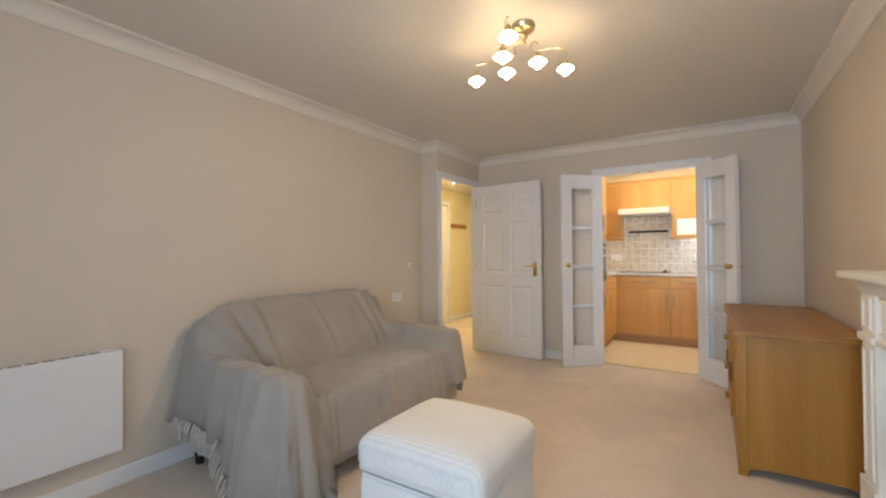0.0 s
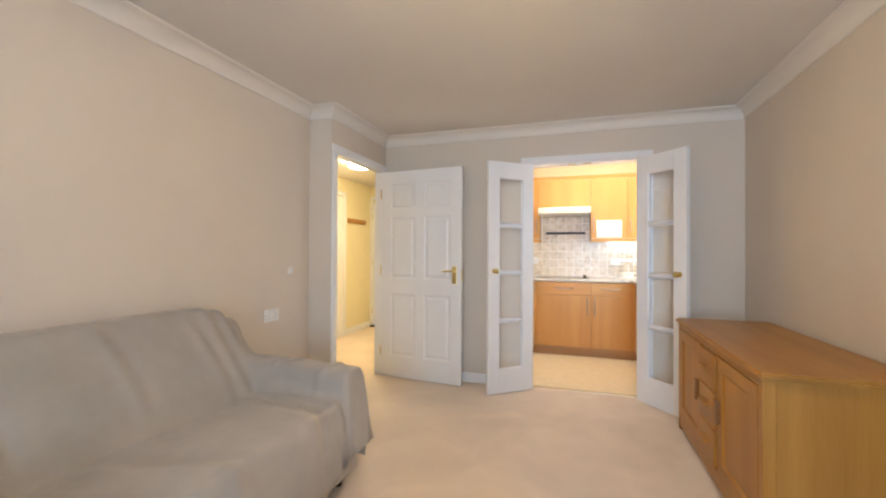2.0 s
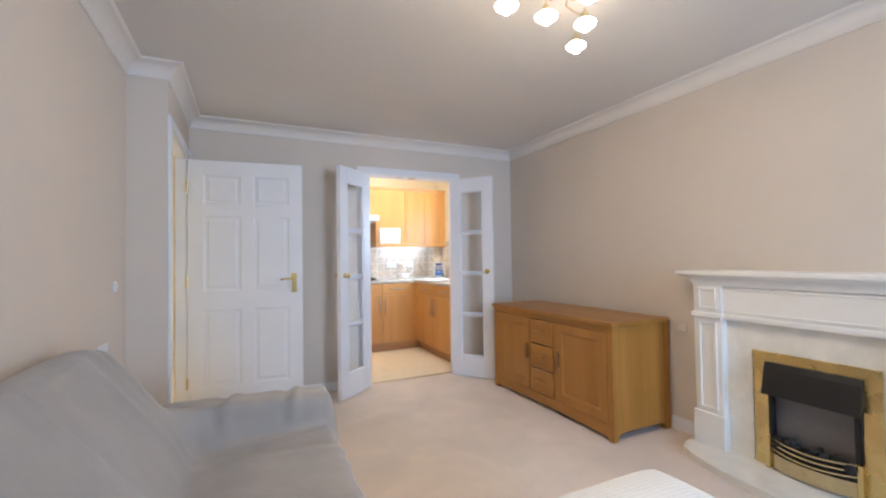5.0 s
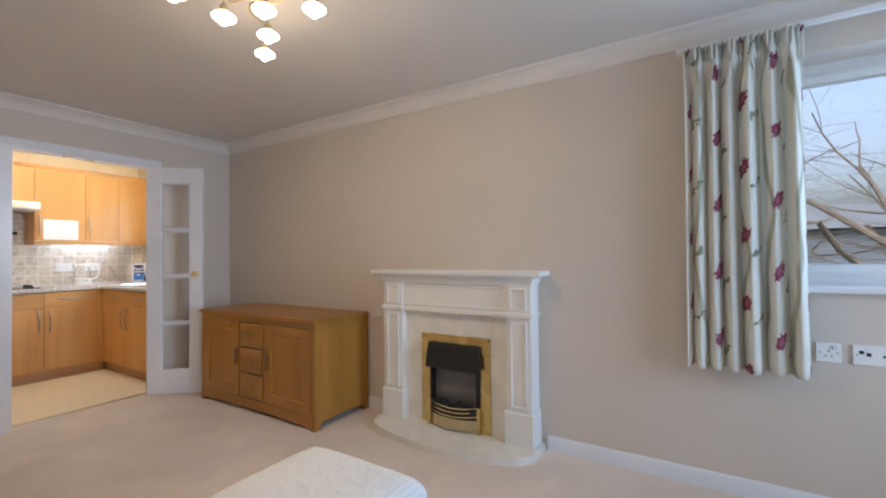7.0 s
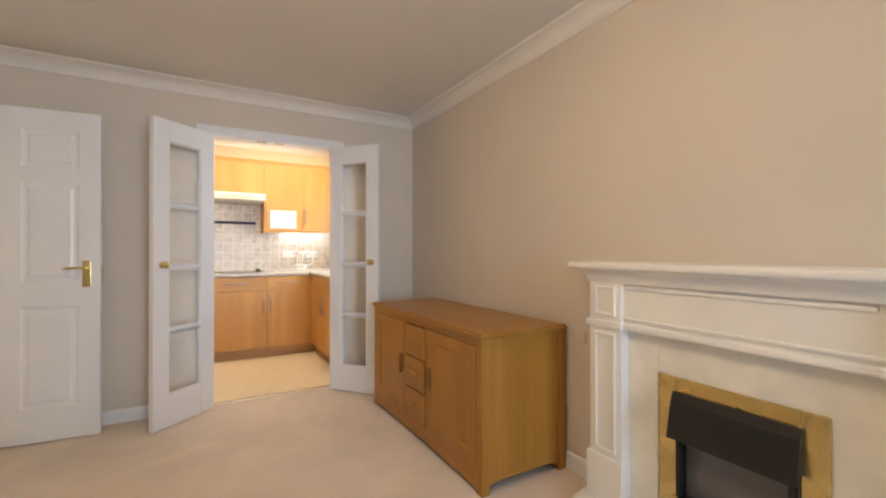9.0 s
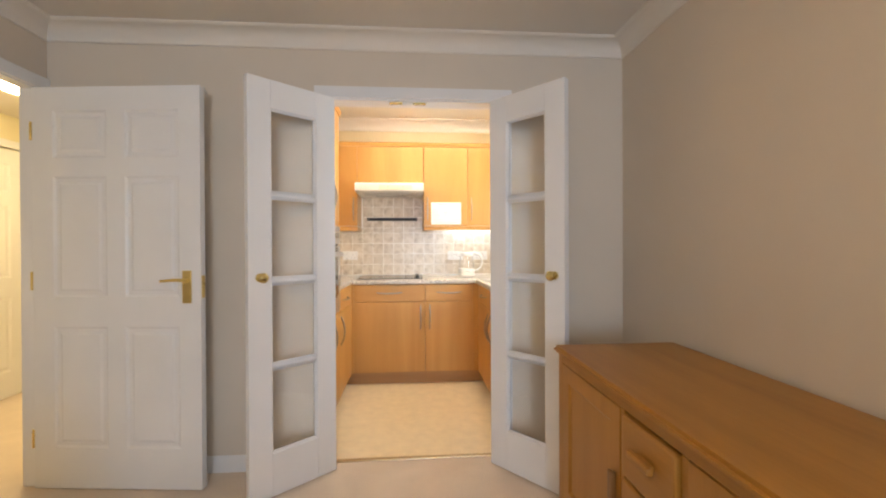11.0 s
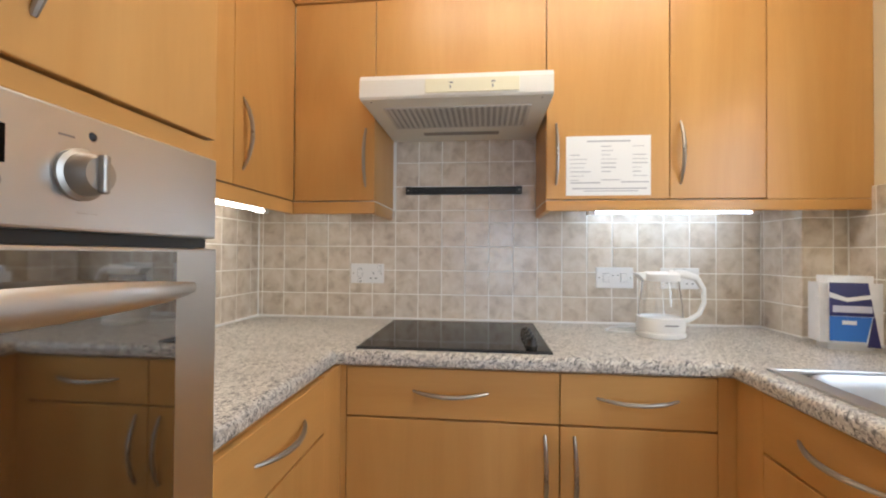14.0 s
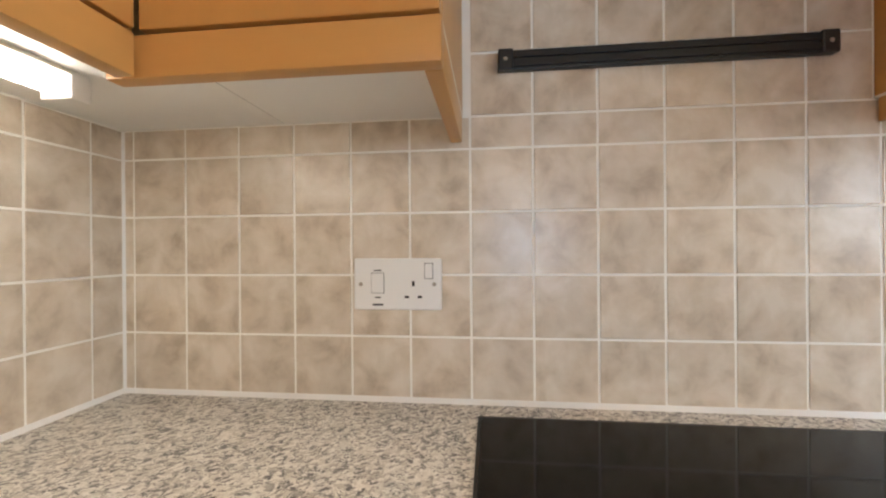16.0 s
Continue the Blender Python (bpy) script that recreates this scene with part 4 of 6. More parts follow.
def pouffe():
    ob = thing("footstool", pose(-0.962, 1.62, 0), "square cream ribbed fabric footstool on the carpet", "footstool")
    m, nt, b = base("ribbed_cream_fabric", 0.9, 0, (0.72, 0.71, 0.68), 0.2)
    v = coords(nt, (1, 1, 1))
    pad = noise_tex(nt, v, 9, 3, 0.5, 0.5)
    wv = nt.nodes.new("ShaderNodeTexWave")
    wv.bands_direction = "Y"
    wv.inputs["Scale"].default_value, wv.inputs["Distortion"].default_value, wv.inputs["Detail"].default_value, wv.inputs["Detail Scale"].default_value = 19, 2.2, 3, 4
    nt.links.new(v, wv.inputs["Vector"])
    nt.links.new(ramp(nt, wv.outputs["Fac"], [(0.0, (0.72, 0.73, 0.74)), (0.5, (0.80, 0.81, 0.82))]), b.inputs["Base Color"])
    ad = nt.nodes.new("ShaderNodeMath")
    ad.operation, ad.inputs[1].default_value = "MULTIPLY_ADD", 0.06
    nt.links.new(wv.outputs["Fac"], ad.inputs[0])
    nt.links.new(pad, ad.inputs[2])
    bumped(nt, b, ad.outputs[0], 0.55, 0.016)

    def cushion(w, d, z0, z1, r, puff):
        """A padded block: a finely divided box with rounded edges, domed on top."""
        bm = bmesh.new()
        bmesh.ops.create_cube(bm, size=2.0)
        bmesh.ops.subdivide_edges(bm, edges=bm.edges[:], cuts=17, use_grid_fill=True)
        half = Vector((w / 2, d / 2, (z1 - z0) / 2))
        core = half - Vector((r, r, r))
        for q in bm.verts:
            p = Vector([math.copysign(abs(c) ** 0.8, c) * hh for c, hh in zip(q.co, half)])
            inn = Vector([max(-cc, min(cc, c)) for c, cc in zip(p, core)])
            out = p - inn
            p = inn + out.normalized() * r if out.length > 1e-6 else p
            u, s2 = p.x / half.x, p.y / half.y
            if p.z > 0:
                p.z += puff * max(0.0, 1 - u ** 4) * max(0.0, 1 - s2 ** 4)
            k = 1 + 0.012 * max(0.0, 1 - (p.z / half.z) ** 2) + 0.004 * math.sin(23 * p.x + 17 * p.y)
            q.co = Vector((p.x * k, p.y * k, p.z + (z0 + z1) / 2))
        return bm
    part("body", cushion(0.555, 0.54, 0.02, 0.29, 0.03, 0.0), m, ob, "cream fabric body", True)
    part("lid_cushion", cushion(0.58, 0.565, 0.288, 0.438, 0.055, 0.036), m, ob, "padded ribbed cream cushion top", True)

    def ring(hx, hy, rr, z):
        pts = []
        for cx, cy, a0 in ((hx - rr, hy - rr, 0), (-hx + rr, hy - rr, 90), (-hx + rr, -hy + rr, 180), (hx - rr, -hy + rr, 270)):
            for i in range(6):
                t = radians(a0 + 18 * i)
                pts.append((cx + rr * math.cos(t), cy + rr * math.sin(t), z))
        return pts + pts[:1]
    for hx, hy, z in ((0.281, 0.274, 0.405), (0.284, 0.277, 0.312), (0.276, 0.268, 0.288)):
        part("piping", tube(ring(hx, hy, 0.035, z), 0.0055, 6, cap=False), m, ob, "", True)
    for x in (-0.2, 0.2):
        for y in (-0.2, 0.2):
            part("foot", moved(lathe([(0, 0), (0.018, 0), (0.022, 0.03), (0, 0.03)], 12), pose(x, y, 0)), "black", ob, "", True)
    return ob


pouffe()


def heater():
    ob = thing("panel_heater", pose(XL, 0.5, 0), "slim white wall-mounted electric panel heater", "heater")
    y0, y1 = -0.35, 0.505
    part("front_panel", block(0.035, 0.070, y0, y1, 0.195, 0.705, 0.006), "white", ob)
    part("side_casing", block(0.008, 0.035, y0 + 0.02, y1 - 0.02, 0.22, 0.69, 0.004), "white", ob)
    for y in (-0.2, 0.35):
        part("bracket", block(0.0, 0.02, y, y + 0.05, 0.25, 0.66, 0.002), "plastic", ob)
    for i in range(14):
        part("vent_slot", block(0.042, 0.064, y0 + 0.05 + i * 0.056, y0 + 0.09 + i * 0.056, 0.702, 0.7065), "ink", ob)
    part("thermostat", block(0.036, 0.06, y1 - 0.09, y1 - 0.03, 0.70, 0.712, 0.003), "plastic", ob)
    return ob


heater()


# ---- small electrical fittings ----
def screws(ob, pts, axis_y):
    for x, z in pts:
        part("screw", moved(lathe([(0, 0.0012), (0.003, 0.001), (0.0035, 0.0)], 10), pose(x, axis_y, z, 90, 0, 0)), "satin", ob)


def wall_plate(name, m, w, h, label, sockets=(), rockers=(), slots=()):
    """A moulded plate. Local x along the wall, y out of the wall (negative), z up."""
    ob = thing(name, m, label, "electrical socket" if sockets else "switch")
    part("plate", block(-w / 2, w / 2, -0.009, 0, -h / 2, h / 2, 0.003, 3), "plastic", ob)
    for x, z in sockets:
        for dx, dz, a, b in ((0, 0.011, 0.0022, 0.0042), (-0.011, -0.011, 0.0035, 0.002), (0.011, -0.011, 0.0035, 0.002)):
            part("pin_hole", block(x + dx - a, x + dx + a, -0.0096, -0.0088, z + dz - b, z + dz + b), "black", ob)
    for x, z, a, b in rockers:
        # dark border painted in for the shade round each rocker
        part("rocker_shade", block(x - a - 0.0012, x + a + 0.0012, -0.0095, -0.0085, z - b - 0.0012, z + b + 0.0012), "ink", ob)
        part("rocker", block(x - a, x + a, -0.0135, -0.008, z - b, z + b, 0.0015), "plastic", ob)
    for x, z, a, b in slots:
        part("slot", block(x - a, x + a, -0.0096, -0.0088, z - b, z + b), "black", ob)
    screws(ob, ((-w / 2 + 0.012, 0), (w / 2 - 0.012, 0)), -0.009)
    return ob


wall_plate("wall_socket", pose(XR, 0.068, 0.735, 0, 0, -90), 0.086, 0.086, "white single wall socket below the window", sockets=((0.0, -0.005),), rockers=((0.02, 0.025, 0.006, 0.009),))
wall_plate("aerial_socket", pose(XR, -0.085, 0.735, 0, 0, -90), 0.146, 0.086, "white television and telephone outlet plate", slots=((-0.045, 0.012, 0.008, 0.007), (-0.022, 0.004, 0.008, 0.007), (0.03, 0.0, 0.008, 0.005), (0.055, 0.0, 0.006, 0.005)))
wall_plate("emergency_pull", pose(XL, 3.50, 1.065, 0, 0, 90), 0.05, 0.05, "small grey wall call point beside the corner", rockers=((0, 0, 0.012, 0.012),))
wall_plate("wall_socket", pose(XL, 3.30, 0.76, 0, 0, 90), 0.146, 0.086, "white double wall socket behind the sofa arm", sockets=((-0.035, -0.008), (0.035, -0.008)), rockers=((-0.018, 0.026, 0.006, 0.009), (0.018, 0.026, 0.006, 0.009)))
for piece in wall_plate("blank_plate", pose(XR, 2.70, 0.70, 0, 0, -90), 0.06, 0.06, "blank outlet plate painted over between sideboard and fireplace").children:
    piece.data.materials[0] = MAT["wall"]


# ---- ceiling light ----
def spot_fitting():
    ob = thing("ceiling_light", pose(-0.80, 2.10, ZC), "brass ceiling light with six glowing glass shades on curved arms", "ceiling light")
    part("ceiling_rose", lathe([(0, 0), (0.058, 0), (0.062, -0.012), (0.055, -0.03), (0.03, -0.042), (0, -0.045)], 28), "antique", ob, "domed brass ceiling rose", True)
    part("stem", tube([(0, 0, -0.04), (0.004, 0, -0.10)], 0.006, 10), "antique", ob, "", True)
    m, nt, b = base("frosted_shade_glass", 0.25, 0, (0.95, 0.93, 0.88))
    b.inputs["Emission Color"].default_value = (1.0, 0.76, 0.48, 1)
    b.inputs["Emission Strength"].default_value = 13
    hot = emitter("bulb_glow", (1.0, 0.76, 0.48), 640)
    for x, y in ((0.165, 0.17), (0.07, 0.015), (-0.11, 0.04), (-0.295, 0.045), (-0.055, -0.135), (0.045, -0.30)):
        z = -0.205
        s = Vector((x, y, 0))
        side = Vector((-y, x, 0)).normalized() * 0.035
        pts = [(0.003, 0, -0.085)] + [tuple(s * u + side * math.sin(math.pi * 2 * u) + Vector((0, 0, -0.085 - 0.02 * math.sin(math.pi * u) - 0.02 * u))) for u in (0.15, 0.3, 0.45, 0.6, 0.75, 0.9)] + [(x, y, -0.115)]
        arm = part("arm", tube(pts, 0.0042, 8), "antique", ob, "thin curved brass arm", True)
        part("lamp_holder", moved(lathe([(0, 0.065), (0.004, 0.064), (0.005, 0.05), (0.014, 0.045), (0.015, 0.022), (0, 0.022)], 16), pose(x, y, z)), "antique", arm, "", True)
        prof = [(0.012, 0.022), (0.026, 0.019), (0.044, 0.008), (0.051, 0.001), (0.048, -0.005), (0.034, -0.013), (0.022, -0.019), (0.012, -0.021), (0.0, -0.022)]
        part("shade", moved(lathe([(r * 0.86, h * 0.95) for r, h in prof], 28), pose(x, y, z)), m, arm, "glowing pressed glass shade", True)
        bm = bmesh.new()
        bmesh.ops.create_icosphere(bm, subdivisions=2, radius=0.013, matrix=Matrix.Translation((x, y, z - 0.019)))
        part("bulb", bm, hot, arm, "", True)
    return ob


spot_fitting()


# ---- kitchen: cabinets ----
def bow_handle(parent, x, z, length, upright, name="handle"):
    """A slim bowed metal handle on a front at y = 0."""
    pts, rad = [], []
    for i in range(15):
        u = 2 * i / 14 - 1
        out = -0.030 * (1 - u * u) + 0.001
        pts.append((x, out, z + u * length / 2) if upright else (x + u * length / 2, out, z - 0.006 * (1 - u * u)))
        rad.append(0.0035 + 0.003 * (1 - abs(u) ** 3))
    return part(name, tube(pts, rad, 8), "satin", parent, "bowed satin nickel handle", True)


def front(parent, name, x0, x1, z0, z1, grain="beech", label=""):
    return part(name, block(x0 + 0.0015, x1 - 0.0015, -0.018, 0.0, z0 + 0.0015, z1 - 0.0015, 0.002), grain, parent, label)


def handle_on(door, x, z, upright, length=0.215):
    h = bow_handle(door, x, z, length, upright)
    h.location = (0, -0.018, 0)
    return h


CASE = "beech-effect %s with bowed metal handle"


def base_unit(m, w, handle_x, label, drawer=True, depth=0.55, group="base cabinets", body_top=0.868):
    ob = thing("base_cabinet", m, label, "kitchen cabinet", group)
    part("body", block(0.0005, w - 0.0005, 0.001, depth, 0.11, body_top), "beech", ob)
    top = 0.719 if drawer else 0.868
    d = front(ob, "door", 0, w, 0.112, top)
    handle_on(d, handle_x, 0.585 if drawer else 0.62, True)
    if drawer:
        f = front(ob, "drawer_front", 0, w, 0.722, 0.866, "beech_x")
        handle_on(f, w / 2, 0.800, False, min(0.215, w * 0.6))
    return ob


def wall_unit(m, w, z0, z1, doors, label, depth=0.29):
    """doors: (x0, x1, handle x or None, z0)"""
    ob = thing("wall_cabinet", m, label, "kitchen cabinet", "wall cabinets")
    part("body", block(0.001, w - 0.001, 0.001, depth, z0 + 0.003, z1), "beech", ob)
    part("underside", block(0.001, w - 0.001, 0.004, depth, z0 - 0.001, z0 + 0.003), "plastic", ob, "white melamine underside")
    for a, b, hx in doors:
        d = front(ob, "door", a, b, z0 + 0.002, z1)
        if hx is not None:
            handle_on(d, hx, z0 + 0.16, True)
    return ob


FY = 6.008          # carcass front of the back run
base_unit(pose(-1.040, FY, 0), 0.611, 0.611 - 0.04, CASE % "base unit under the hob")
base_unit(pose(-0.429, FY, 0), 0.414, 0.04, CASE % "base unit beside the hob")
part_fill = thing("corner_filler", pose(-1.067, FY, 0), "beech corner post between base cabinets", "filler panel", "corner posts")
part("panel", block(0.0, 0.0265, -0.016, 0.02, 0.11, 0.868, 0.001), "beech", part_fill)
fill2 = thing("corner_filler", pose(-0.0145, FY, 0), "beech corner post between base cabinets", "filler panel", "corner posts")
part("panel", block(0.0, 0.0625, -0.016, 0.02, 0.11, 0.868, 0.001), "beech", fill2)
FXL, FXR = -1.056, 0.030
for x_, a_, b_ in ((FXL - 0.018, 5.8685, 5.990), (FXR + 0.001, 5.8845, 5.990)):
    post = thing("corner_filler", pose(x_, a_, 0), "wide beech corner panel between base cabinets", "filler panel", "corner posts")
    part("panel", block(0.0, 0.017, 0.0, b_ - a_, 0.11, 0.868, 0.001), "beech", post)
base_unit(pose(FXL - 0.018, 5.412, 0, 0, 0, 90), 0.456, 0.04, CASE % "base unit beside the oven")
base_unit(pose(FXR + 0.018, 5.884, 0, 0, 0, -90), 0.444, 0.444 - 0.045, CASE % "sink base unit", body_top=0.735)
base_unit(pose(FXR + 0.018, 5.440, 0, 0, 0, -90), 0.600, 0.045, CASE % "sink base unit by the doorway", body_top=0.735)
for name, bm, lab in (("plinth", block(FXL - 0.053, FXR + 0.053, FY + 0.03, FY + 0.046, 0.004, 0.11), "brown wood plinth below the cabinets"), ("plinth", block(FXL - 0.07, FXL - 0.054, KF + 0.03, FY + 0.03, 0.004, 0.11), "brown wood plinth below the oven housing"), ("plinth", block(FXR + 0.054, FXR + 0.07, KF + 0.03, FY + 0.03, 0.004, 0.11), "brown wood plinth below the sink cabinets")):
    tagged(part(name, bm, "plinth"), lab, "plinth", "plinths")

# worktop: three runs as one continuous slab with a hole for the sink bowl
WT0, WT1 = 0.872, 0.912
SB = (0.105, 0.455, 5.50, 5.885)     # bowl opening
wt = thing("worktop", pose(0, 0, 0), "grey speckled granite-effect laminate worktop", "worktop")


def nosed(axis, front_at, back_at, a, b):
    s = 1 if back_at > front_at else -1
    r = 0.018
    o = [(back_at, WT0), (back_at, WT1)]
    for i in range(7):
        t = math.pi / 2 * i / 6
        o.append((front_at + s * (r - r * math.sin(t)), WT1 - r + r * math.cos(t)))
    o += [(front_at, WT0 + 0.006), (front_at + s * 0.006, WT0)]
    return prism(o, axis, a, b)


part("slab", nosed("x", 5.970, KB - 0.008, KL + 0.008, KR - 0.008), "granite", wt, "", True)
part("slab", nosed("y", -1.064, KL + 0.008, 5.412, 5.9878), "granite", wt, "", True)
part("slab", joined(nosed("y", 0.012, SB[0], KF + 0.014, 5.9878), boxes((SB[0], SB[1], KF + 0.014, SB[2], WT0, WT1), (SB[0], SB[1], SB[3], 5.9878, WT0, WT1), (SB[1], KR - 0.008, KF + 0.014, 5.9878, WT0, WT1))), "granite", wt)


# ---- kitchen: tall oven housing ----
def oven_housing():
    w, y0 = 0.600, 4.811
    ob = thing("oven_housing", pose(FXL - 0.018, y0, 0, 0, 0, 90), "tall beech oven housing cabinet with paired doors", "kitchen cabinet")
    part("body", boxes((0, 0.018, 0.001, 0.56, 0.11, 2.13), (w - 0.018, w, 0.001, 0.56, 0.11, 2.13), (0.018, w - 0.018, 0.001, 0.56, 0.11, 0.735), (0.018, w - 0.018, 0.001, 0.56, 1.345, 2.13), (0.018, w - 0.018, 0.53, 0.56, 0.735, 1.345)), "beech", ob)
    part("rail_strip", block(0.0, w, -0.012, 0.0, 1.338, 1.364, 0.002), "beech_x", ob)
    for z0, z1, hz_ in ((0.112, 0.735, 0.60), (1.366, 2.128, 1.525)):
        for a, b, hx in ((0, w / 2, w / 2 - 0.035), (w / 2, w, w / 2 + 0.035)):
            d = front(ob, "door", a, b, z0, z1)
            handle_on(d, hx, hz_, True, 0.225)
    return ob


def oven():
    w, z0 = 0.592, 0.742
    ob = thing("built_in_oven", pose(FXL - 0.018, 4.815, z0, 0, 0, 90), "stainless steel built-in electric oven with dark glass door", "oven")
    part("casing", block(0.02, w - 0.02, 0.0, 0.50, 0.005, 0.585), "blackmetal", ob)
    part("control_panel", block(0.0, w, -0.022, 0.0, 0.472, 0.594, 0.003), "steel", ob, "brushed steel control panel")
    part("vent_gap", block(0.004, w - 0.004, -0.008, 0.0, 0.458, 0.472), "black", ob)
    fr = 0.085
    door = part("door", block(0, w, -0.024, 0.0, 0.0, 0.457, 0.003), "steel", ob, "brushed steel oven door frame")
    arc = [(fr, 0.452), (fr, 0.125)] + [(fr + (w - 2 * fr) * i / 14, 0.125 - 0.035 * math.sin(math.pi * i / 14)) for i in range(1, 14)] + [(w - fr, 0.125), (w - fr, 0.452)]
    part("door_glass", prism(arc, "y", -0.0258, -0.020), "ovenglass", door, "dark reflective oven glass")
    pts, rad = [], []
    for i in range(21):
        u = 2 * i / 20 - 1
        pts.append((w / 2 + u * 0.235, -0.024 - 0.046 * (1 - u ** 4) ** 0.5, 0.405))
        rad.append(0.0012 + 0.0045 * (1 - u * u))
    part("handle", tube(pts, rad, 12, 3.0), "steel", door, "bowed steel oven handle", True)

    def knob(x):
        k = part("knob", moved(lathe([(0, 0.026), (0.017, 0.025), (0.020, 0.021), (0.022, 0.006), (0.027, 0.004), (0.027, 0), (0, 0)], 24), pose(x, -0.022, 0.530, 90, 0, 0)), "satin", ob, "round grey control knob", True)
        part("grip", block(x - 0.0045, x + 0.0045, -0.054, -0.046, 0.510, 0.550, 0.003), "satin", k)
    knob(0.186)
    knob(0.374)
    part("display", block(0.246, 0.306, -0.0235, -0.021, 0.528, 0.562), "hobglass", ob, "dark digital display")
    for x in (0.256, 0.276, 0.296):
        part("button", moved(lathe([(0, 0.005), (0.006, 0.004), (0.007, 0)], 14), pose(x, -0.022, 0.512, 90, 0, 0)), "satin", ob, "", True)
    part("brand_bar", block(0.252, 0.300, -0.0226, -0.0215, 0.573, 0.579), "ink", ob)
    part("lamp", moved(lathe([(0, 0.002), (0.004, 0.001), (0.005, 0)], 12), pose(0.388, -0.022, 0.573, 90, 0, 0)), "black", ob)
    for x in (0.186, 0.360):
        part("mark", block(x - 0.008, x + 0.008, -0.0226, -0.0215, 0.566, 0.568), "ink", ob)
    return ob


oven_housing()
oven()

# ---- kitchen: wall cabinets ----
WZ0, WZ1, WFY, WFX = 1.385, 2.122, 6.300, -1.366
wall_unit(pose(-1.348, WFY, 0), 0.308, WZ0, WZ1, ((0, 0.308, 0.308 - 0.035),), CASE % "corner wall unit")
hu = thing("wall_cabinet", pose(-1.040, WFY, 0), "small beech wall cabinet above the cooker hood", "kitchen cabinet", "wall cabinets")
part("body", block(0.001, 0.611, 0.001, 0.29, 1.765, WZ1), "beech", hu)
front(hu, "door", 0, 0.612, 1.767, WZ1, "beech")
wall_unit(pose(-0.428, WFY, 0), 0.412, WZ0, WZ1, ((0, 0.412, 0.035),), CASE % "wall unit beside the hood")
wall_unit(pose(-0.016, WFY, 0), 0.307, WZ0, WZ1, ((0, 0.307, 0.035),), CASE % "narrow wall unit")
fil = thing("end_filler", pose(0.291, WFY, 0), "plain beech filler panel at the wall cabinet end", "filler panel")
part("panel", block(0.001, 0.323, -0.018, 0.29, WZ0, WZ1, 0.001), "beech", fil)
wall_unit(pose(WFX, 5.412, 0, 0, 0, 90), 0.886, WZ0, WZ1, ((0, 0.497, 0.035), (0.497, 0.869, 0.545),), CASE % "double wall unit beside the oven")


def strip_profile(base_z, h):
    return [(-0.022, base_z), (0.0, base_z), (0.0, base_z + h), (-0.030, base_z + h), (-0.034, base_z + h - 0.010), (-0.026, base_z + 0.012)]


def rail_piece(name, bm, material, label):
    tagged(part(name, bm, material, None, "", True), label, "trim", "cabinet mouldings")


link = thing("corner_link", pose(0, 0, 0), "white cabinet base panel filling the corner", "filler panel")
part("panel", block(KL + 0.001, -1.349, 6.299, KB - 0.001, WZ0 - 0.001, WZ0 + 0.003), "plastic", link)

rail_piece("cornice_moulding", prism([(WFY + a, z) for a, z in strip_profile(2.124, 0.036)], "x", -1.368, KR), "beech_x", "beech cornice moulding above the wall cabinets")
rail_piece("cornice_moulding", prism([(WFX - a, z) for a, z in strip_profile(2.124, 0.036)], "y", 5.40, WFY), "beech_y", "beech cornice moulding above the wall cabinets")
rail_piece("cornice_moulding", prism([(FXL - 0.018 - a, z) for a, z in strip_profile(2.131, 0.036)], "y", 4.805, 5.44), "beech_y", "beech cornice moulding above the oven housing")
PZ = 1.340
rail_piece("light_pelmet", block(-1.384, -1.040, WFY - 0.018, WFY + 0.004, PZ, WZ0 - 0.001, 0.003), "beech_x", "beech light pelmet below the wall cabinets")
rail_piece("light_pelmet", block(-1.060, -1.0405, WFY + 0.004, KB - 0.012, PZ, WZ0 - 0.001, 0.003), "beech_y", "beech light pelmet below the wall cabinets")
rail_piece("light_pelmet", block(-0.428, 0.614, WFY - 0.018, WFY + 0.004, PZ + 0.008, WZ0 - 0.001, 0.003), "beech_x", "beech light pelmet below the wall cabinets")
rail_piece("light_pelmet", block(-0.4275, -0.408, WFY + 0.004, KB - 0.012, PZ + 0.008, WZ0 - 0.001, 0.003), "beech_y", "beech light pelmet below the wall cabinets")
rail_piece("light_pelmet", block(WFX - 0.004, WFX + 0.018, 5.414, WFY - 0.02, PZ, WZ0 - 0.001, 0.003), "beech_y", "beech light pelmet below the wall cabinets")


def strip_light(m, length, label, color, strength):
    ob = thing("strip_light", m, label, "strip light", "under-cabinet lights")
    part("housing", block(0, length, -0.022, 0.022, -0.006, 0.0, 0.002), "plastic", ob)
    part("end_cap", block(-0.012, 0.014, -0.022, 0.022, -0.034, 0.0, 0.003), "plastic", ob)
    part("end_cap", block(length - 0.014, length + 0.012, -0.022, 0.022, -0.034, 0.0, 0.003), "plastic", ob)
    part("tube", tube([(0.014, 0, -0.019), (length - 0.014, 0, -0.019)], 0.011, 12), emitter("strip_glow", color, strength), ob, "lit fluorescent tube", True)
    return ob


strip_light(pose(-0.235, 6.455, WZ0 - 0.001), 0.585, "slim lit strip light below the wall cabinet", (0.74, 0.87, 1.0), 10)
strip_light(pose(-1.515, 5.50, WZ0 - 0.001, 0, 0, 90), 0.86, "slim lit strip light beside the oven", (1.0, 0.92, 0.76), 12)

